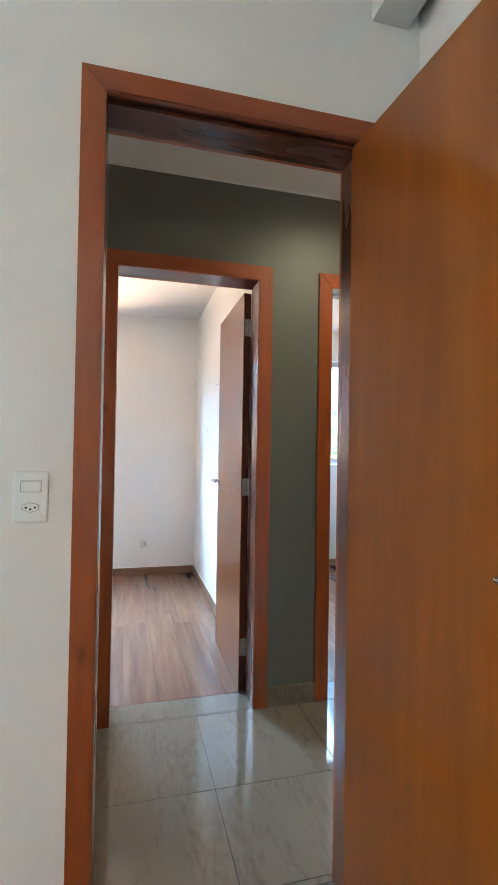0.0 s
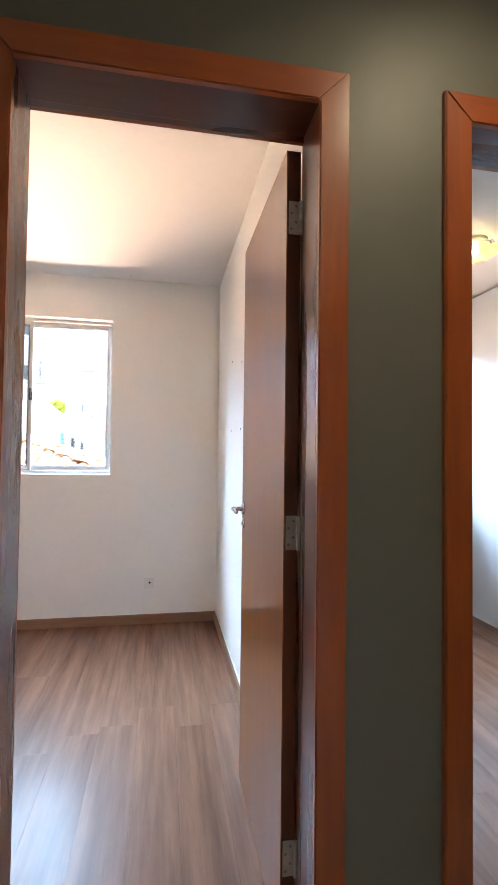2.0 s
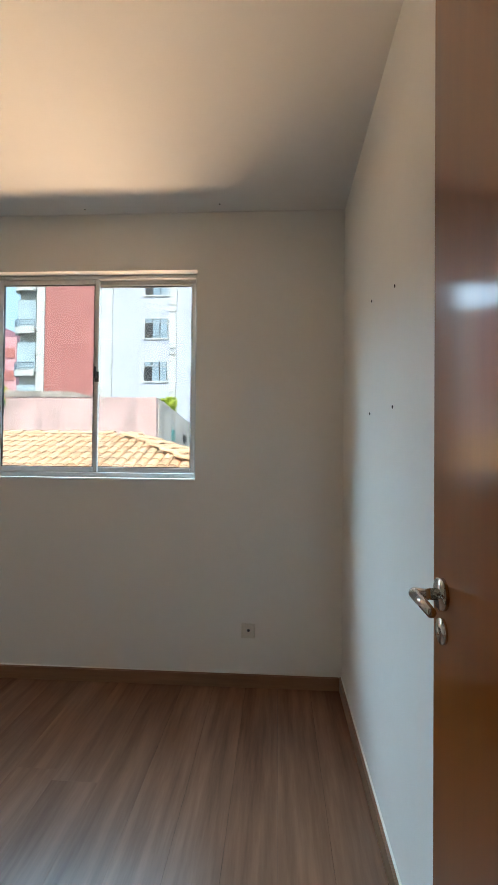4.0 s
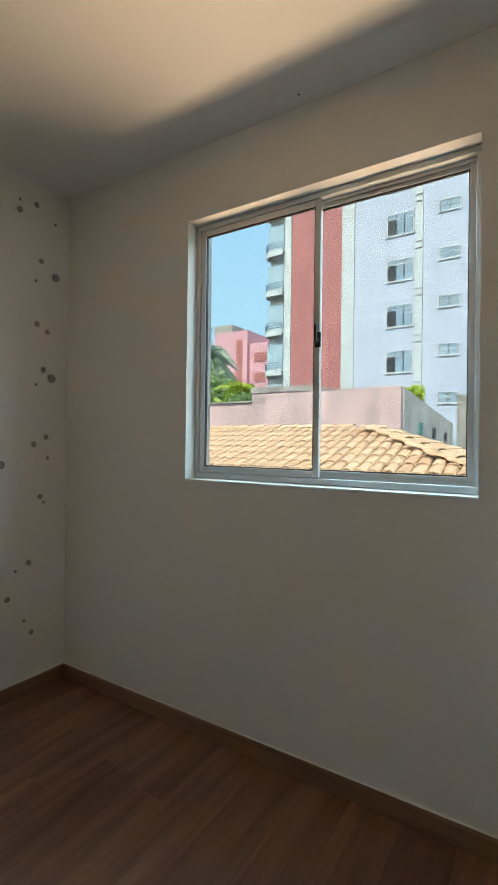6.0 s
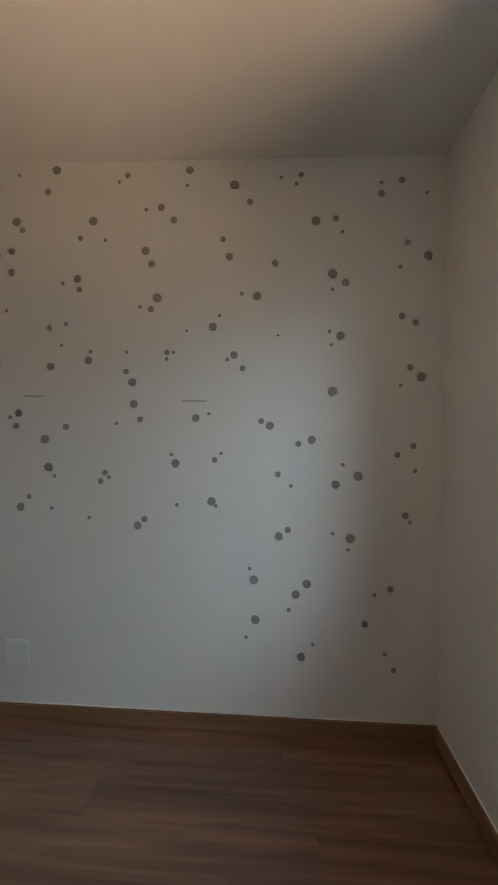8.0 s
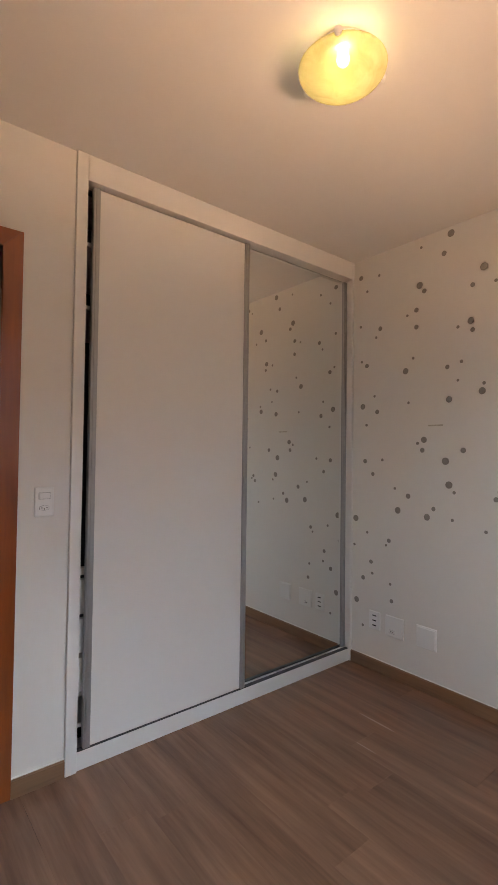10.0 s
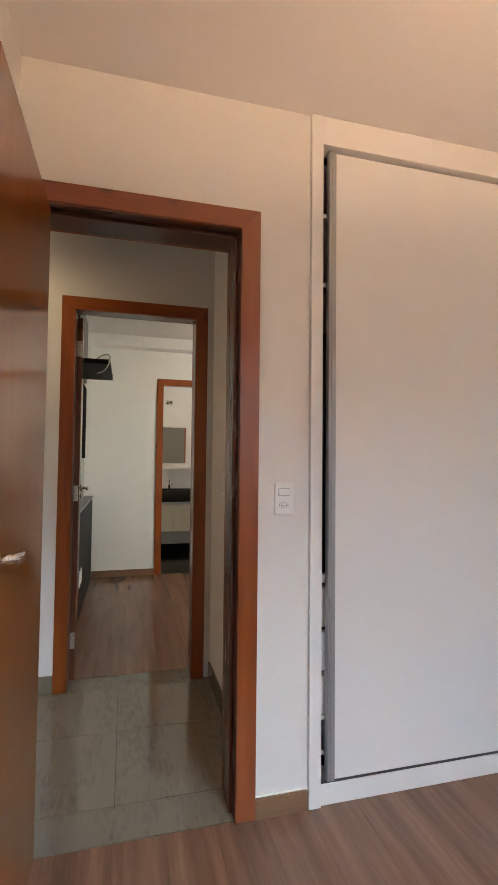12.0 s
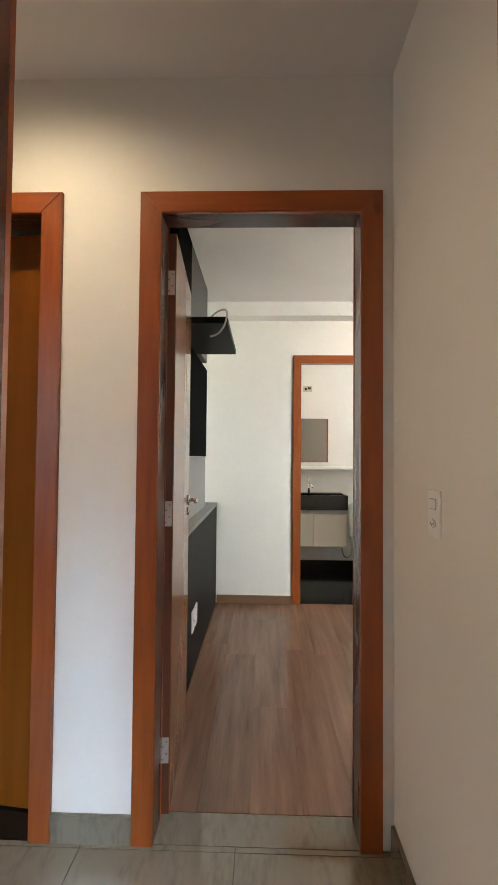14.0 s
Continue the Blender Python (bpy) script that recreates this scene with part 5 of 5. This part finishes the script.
for k in range(-2, 6):
    z = 6.3 + STOREY * k
    facade_window(-9.29, -7.45, z, z + 1.55, 3)
    facade_window(-5.85, -4.5, z + 0.95, z + 1.75, 2)
    facade_window(-2.2, -0.4, z, z + 1.55, 3)
    bal = part("balcony", boxes((-19.1, -17.37, AY - 0.05, AY + 0.59, z + 0.75, z + 0.95), bevel=0.03), TRIMW, apt, "rounded white balcony")
    bm = bmesh.new()
    n_arc = 10
    outer = [(-17.37, AY - 0.4)] + [(-18.4 - 0.75 * math.sin(math.pi / 2 * i / n_arc), AY + 0.4 - 0.8 * math.cos(math.pi / 2 * i / n_arc)) for i in range(n_arc + 1)] + [(-19.15, AY + 0.6)]
    lo = [bm.verts.new((x, y, z + 0.38)) for x, y in outer]
    hi = [bm.verts.new((x, y, z + 0.85)) for x, y in outer]
    inner = [(-17.37 + (x + 17.37) * 0.9, AY + 0.6 + (y - AY - 0.6) * 0.88) for x, y in outer]
    lo2 = [bm.verts.new((x, y, z + 0.38)) for x, y in inner]
    hi2 = [bm.verts.new((x, y, z + 0.85)) for x, y in inner]
    for i in range(len(outer) - 1):
        bm.faces.new((lo[i], lo[i + 1], hi[i + 1], hi[i])), bm.faces.new((lo2[i + 1], lo2[i], hi2[i], hi2[i + 1]))
        bm.faces.new((hi[i], hi[i + 1], hi2[i + 1], hi2[i])), bm.faces.new((lo[i + 1], lo[i], lo2[i], lo2[i + 1]))
    bmesh.ops.recalc_face_normals(bm, faces=bm.faces)
    part("parapet", bm, TRIMW, bal)
    bm = bmesh.new()
    for h in (1.02, 1.2, 1.38):
        for (xa, ya), (xb, yb) in zip(outer, outer[1:]):
            tube(bm, (xa, ya, z + h), (xb, yb, z + h), 0.035, segs=6)
    for x, y in outer[::2]:
        tube(bm, (x, y, z + 0.85), (x, y, z + 1.38), 0.025, segs=6)
    part("railing", bm, RAILBLUE, bal, "thin metal railing")
    part("glazing", boxes((-18.9, -17.5, AY + 0.08, AY + 0.13, z + 0.96, z + 2.95)), PALEGLASS, bal, "pale sliding glazing")

far = thing("pink_building", "distant pink stepped apartment block", "building")
part("wall_panel", boxes((-36.0, -31.0, 50, 58, -6, 15.3)), FARPINK, far)
part("wall_panel", boxes((-31.0, -28.4, 50.6, 58, -6, 13.7)), FARPINK, far)
part("roof", boxes((-36.2, -33.4, 50.2, 57, 15.3, 16.3)), CONCRETE, far)
part("recess", boxes((-32.6, -31.7, 49.9, 49.98, 2, 14.2)), RED, far, "darker stair slot")
for z in (6.4, 8.9, 11.4):
    part("window", boxes((-30.3, -28.6, 50.5, 50.58, z, z + 1.1)), RED, far)
white_far = thing("white_building", "distant white tower with dark window bands", "building")
part("wall_panel", boxes((-56, -50, 52, 60, -6, 14.5)), TRIMW, white_far)
for k in range(5):
    part("window_band", boxes((-56, -51, 51.9, 51.99, 2.2 + 2.4 * k, 3.2 + 2.4 * k)), SHADE, white_far)


# palms and shrubs
def frond(verts, faces, base, out, up, length, leaf_len, droop, rng, n=38, width=0.035):
    """A curved midrib with two rows of narrow drooping leaflets."""
    side = Vector((-out.y, out.x, 0)).normalized()
    prev = None
    for i in range(n + 1):
        s = i / n
        p = base + out * (length * s * (1 - 0.25 * droop * s)) + Vector((0, 0, up * length * s - droop * length * s * s))
        if prev is not None:
            b0 = len(verts)
            r = 0.022 * (1 - s) + 0.004
            verts += [tuple(prev + side * r), tuple(prev - side * r), tuple(p - side * r), tuple(p + side * r)]
            faces.append((b0, b0 + 1, b0 + 2, b0 + 3))
            ll = leaf_len * (0.35 + 0.65 * math.sin(math.pi * min(1, 0.12 + s * 0.88))) * rng.uniform(0.85, 1.1)
            for sg in (1, -1):
                tip = p + side * (sg * ll * 0.75) + out * ll * 0.45 + Vector((0, 0, -ll * rng.uniform(0.25, 0.6)))
                mid = p + side * (sg * ll * 0.45) + out * ll * 0.22 + Vector((0, 0, 0.02))
                w = out * width
                b0 = len(verts)
                verts += [tuple(p - w * 0.5), tuple(p + w * 0.5), tuple(mid + w), tuple(mid - w), tuple(tip)]
                faces += [(b0, b0 + 1, b0 + 2, b0 + 3), (b0 + 3, b0 + 2, b0 + 4)]
        prev = p


def palm(name, label, at, trunk_h, n_fronds, length, leaf_len, mat, seed, stems=1, rise=0.75):
    t = thing(name, label, "palm tree", at=at)
    r = random.Random(seed)
    for s in range(stems):
        off = Vector((r.uniform(-0.5, 0.5), r.uniform(-0.5, 0.5), 0)) if stems > 1 else Vector()
        h = trunk_h * (1 if stems == 1 else r.uniform(0.85, 1.04))
        bm = bmesh.new()
        bend = Vector((r.uniform(-0.3, 0.3), r.uniform(-0.3, 0.3), 0))
        for k in range(6):
            a = off + bend * (k / 6) ** 2 + Vector((0, 0, h * k / 6))
            b = off + bend * ((k + 1) / 6) ** 2 + Vector((0, 0, h * (k + 1) / 6))
            w = (0.13 if stems == 1 else 0.05)
            tube(bm, a, b, w * (1.15 - 0.07 * k), w * (1.0 - 0.07 * k), 10)
        part("trunk", bm, BARK, t)
        verts, faces = [], []
        for k in range(n_fronds):
            a = 2 * math.pi * k / n_fronds * 2.4 + r.uniform(-0.3, 0.3)
            up = rise * r.uniform(-0.25, 1.25)
            frond(verts, faces, off + bend + Vector((0, 0, h)), Vector((math.cos(a), math.sin(a), 0)), up, length * r.uniform(0.8, 1.1), leaf_len, r.uniform(0.5, 0.95), r, width=0.026 if stems == 1 else 0.02)
        me = bpy.data.meshes.new("crown")
        me.from_pydata([tuple(q) for q in verts], [], faces)
        me.materials.append(mat)
        ob = new("crown", me)
        ob.parent = t
    return t


def shrub(label, at, r0, n, mat, seed, leaf=0.16):
    t = thing("shrub", label, "shrub", at=at)
    r = random.Random(seed)
    bm = bmesh.new()
    for k in range(5):
        a = r.uniform(0, 6.28)
        tube(bm, (0, 0, -6.0 - at[2]), (math.cos(a) * r0 * 0.6, math.sin(a) * r0 * 0.6, r0 * 0.3), 0.04, 0.015, 6)
    part("stem", bm, BARK, t)
    verts, faces = [], []
    for k in range(n):
        d = Vector((r.gauss(0, 1), r.gauss(0, 1), r.gauss(0, 0.8))).normalized() * r0 * (r.random() ** 0.4) * (0.8 + 0.4 * noise.noise(Vector((k * 0.1, seed, 0))))
        a, b = Vector((r.gauss(0, 1), r.gauss(0, 1), r.gauss(0, 0.5))).normalized(), Vector((r.gauss(0, 1), r.gauss(0, 1), r.gauss(0, 1))).normalized()
        b0, s = len(verts), leaf * r.uniform(0.6, 1.3)
        verts += [tuple(d - a * s), tuple(d + b * s * 0.35), tuple(d + a * s), tuple(d - b * s * 0.35)]
        faces.append((b0, b0 + 1, b0 + 2, b0 + 3))
    me = bpy.data.meshes.new("leaves")
    me.from_pydata(verts, [], faces)
    me.materials.append(mat)
    ob = new("leaves", me)
    ob.parent = t
    return t


palm("palm_tree", "tall blue-green feather palm with drooping fronds", (-13.2, 16.2, -6), 11.9, 54, 2.1, 0.7, FROND, 3, rise=1.1)
palm("palm_tree", "tall feather palm with drooping fronds", (-12.7, 17.2, -6), 11.0, 54, 2.0, 0.66, FROND, 8, rise=1.0)
palm("areca_palm", "bushy yellow-green areca palm clump", (-12.0, 14.4, -6), 8.9, 15, 1.3, 0.42, FRESH, 5, stems=5, rise=1.1)
palm("areca_palm", "bushy yellow-green areca palm clump", (-11.3, 14.6, -6), 8.4, 15, 1.0, 0.36, FRESH, 6, stems=4, rise=1.1)
palm("areca_palm", "young green palm behind the wall", (-8.3, 13.6, -6), 9.6, 13, 0.75, 0.36, FRESH, 9, stems=3, rise=1.1)
for sx, sy, sz, sr, sd in ((-9.6, 14.5, 2.8, 1.0, 1), (-10.6, 15.5, 3.1, 1.15, 2), (-7.6, 13.0, 2.3, 0.6, 3), (-14.2, 16.0, 2.9, 1.2, 4), (-11.6, 15.9, 3.9, 0.9, 11), (-8.8, 14.0, 2.7, 0.7, 12)):
    shrub("dense dark green shrub behind the wall", (sx, sy, sz), sr, 1500, BUSH, sd)
shrub("bright green shrub above the side wall", (-2.62, 13.6, 2.62), 0.32, 420, FRESH, 7, 0.1)



def broadleaf_tree(label, at, height, spread, n_clumps, seed):
    """A tapered trunk with forked limbs and leaves gathered in clumps round the limb tips."""
    t = thing("tree", label, "tree", at=at)
    r = random.Random(seed)
    bm = bmesh.new()
    fork = height * 0.5
    tube(bm, (0, 0, 0), (0.1, 0.05, fork), 0.17, 0.11, 10)
    tips = []
    for k in range(7):
        a = 2 * math.pi * k / 7 + r.uniform(-0.3, 0.3)
        mid = Vector((math.cos(a) * spread * 0.45, math.sin(a) * spread * 0.45, fork + height * r.uniform(0.12, 0.25)))
        tube(bm, (0.1, 0.05, fork - 0.1), mid, 0.07, 0.045, 7)
        for q in range(2):
            tip = mid + Vector((math.cos(a + q - 0.5), math.sin(a + q - 0.5), 0)) * spread * 0.4 + Vector((0, 0, height * r.uniform(0.05, 0.25)))
            tube(bm, mid, tip, 0.04, 0.012, 6)
            tips.append(tip)
    part("trunk", bm, BARK, t)
    verts, faces = [], []
    for k in range(n_clumps):
        c = r.choice(tips) + Vector((r.gauss(0, 1), r.gauss(0, 1), r.gauss(0, 0.8))) * spread * 0.24
        for q in range(34):
            d = c + Vector((r.gauss(0, 1), r.gauss(0, 1), r.gauss(0, 0.7))) * 0.2
            a, b = Vector((r.gauss(0, 1), r.gauss(0, 1), r.gauss(0, 0.6))).normalized(), Vector((r.gauss(0, 1), r.gauss(0, 1), r.gauss(0, 1))).normalized()
            b0, z = len(verts), r.uniform(0.05, 0.10)
            verts += [tuple(d - a * z), tuple(d + b * z * 0.4), tuple(d + a * z), tuple(d - b * z * 0.4)]
            faces.append((b0, b0 + 1, b0 + 2, b0 + 3))
    me = bpy.data.meshes.new("crown")
    me.from_pydata(verts, [], faces)
    me.materials.append(BUSH)
    ob = new("crown", me)
    ob.parent = t
    return t


broadleaf_tree("leafy green tree outside the second bedroom window", (5.0, 9.6, -6), 9.4, 2.3, 130, 12)
back_wall = thing("garden_wall", "pale weathered garden wall under the tree", "wall")
part("wall_length", boxes((1.5, 9.0, 12.5, 12.7, -6, 1.7), bevel=0.01), CONCRETE, back_wall)
part("coping", boxes((1.45, 9.05, 12.45, 12.75, 1.7, 1.78), bevel=0.01), TRIMW, back_wall)

# ---- floor pieces ----


def planks(parent, x0, x1, y0, y1, w=0.192, seed=1, niche=-9.0):
    """Laminate boards along y with staggered ends and a fine open joint."""
    r = random.Random(seed)
    x, k = x0, 0
    while x < x1 - 0.01:
        xe = min(x + w, x1)
        y = y0 if xe > niche or niche < -5 else y0 - 0.06
        yn = y0 + r.uniform(0.35, 1.3)
        while y < y1 - 0.01:
            yn = y1 if yn > y1 - 0.3 else yn
            bm = boxes((x + 0.0003, xe - 0.0003, y + 0.0003, yn - 0.0003, -0.0099, 0.0))
            part("plank", bm, LAMINATE, parent)
            y, yn = yn, yn + 1.3
        x = xe
    return parent


planks(floor_bed, WEST + 0.001, -0.114, 0.162, NORTH - 0.001, w=0.182, seed=1, niche=0.0)
planks(floor_bed, -0.114, EAST - 0.001, 0.162, NORTH - 0.001, w=0.1717, seed=5)
planks(floor_two, EAST + 0.131, 3.599, 0.162, NORTH - 0.001, seed=2)
planks(floor_main, -3.699, C_E - 0.001, C_S + 0.001, -1.100, seed=3)
xs = [HALL_W, 0.568, 1.074, 1.58, 2.086, 2.592, 3.098, 3.604, 4.11, 4.616, 5.0]
for xa, xb in zip(xs, xs[1:]):
    for ya, yb in ((-0.953, -0.930), (-0.930, -0.505), (-0.505, -0.014), (-0.014, -0.001)):
        part("tile", boxes((xa + 0.0015, xb - 0.0015, ya + 0.0015, yb - 0.0015, -0.0049, 0.0)), TILE, floor_hall)
for xa, xb, ya, yb, mt in ((0.162, 0.853, -0.0005, 0.158, TILE), (1.224, 1.936, -0.0005, 0.158, TILE), (0.154, 0.849, -1.095, -0.9545, TILE), (1.239, 1.891, -1.098, -0.9545, BLACKSTONE)):
    part("threshold", boxes((xa, xb, ya, yb, -0.0049, 0.0005)), mt, floor_hall, "stone threshold strip")
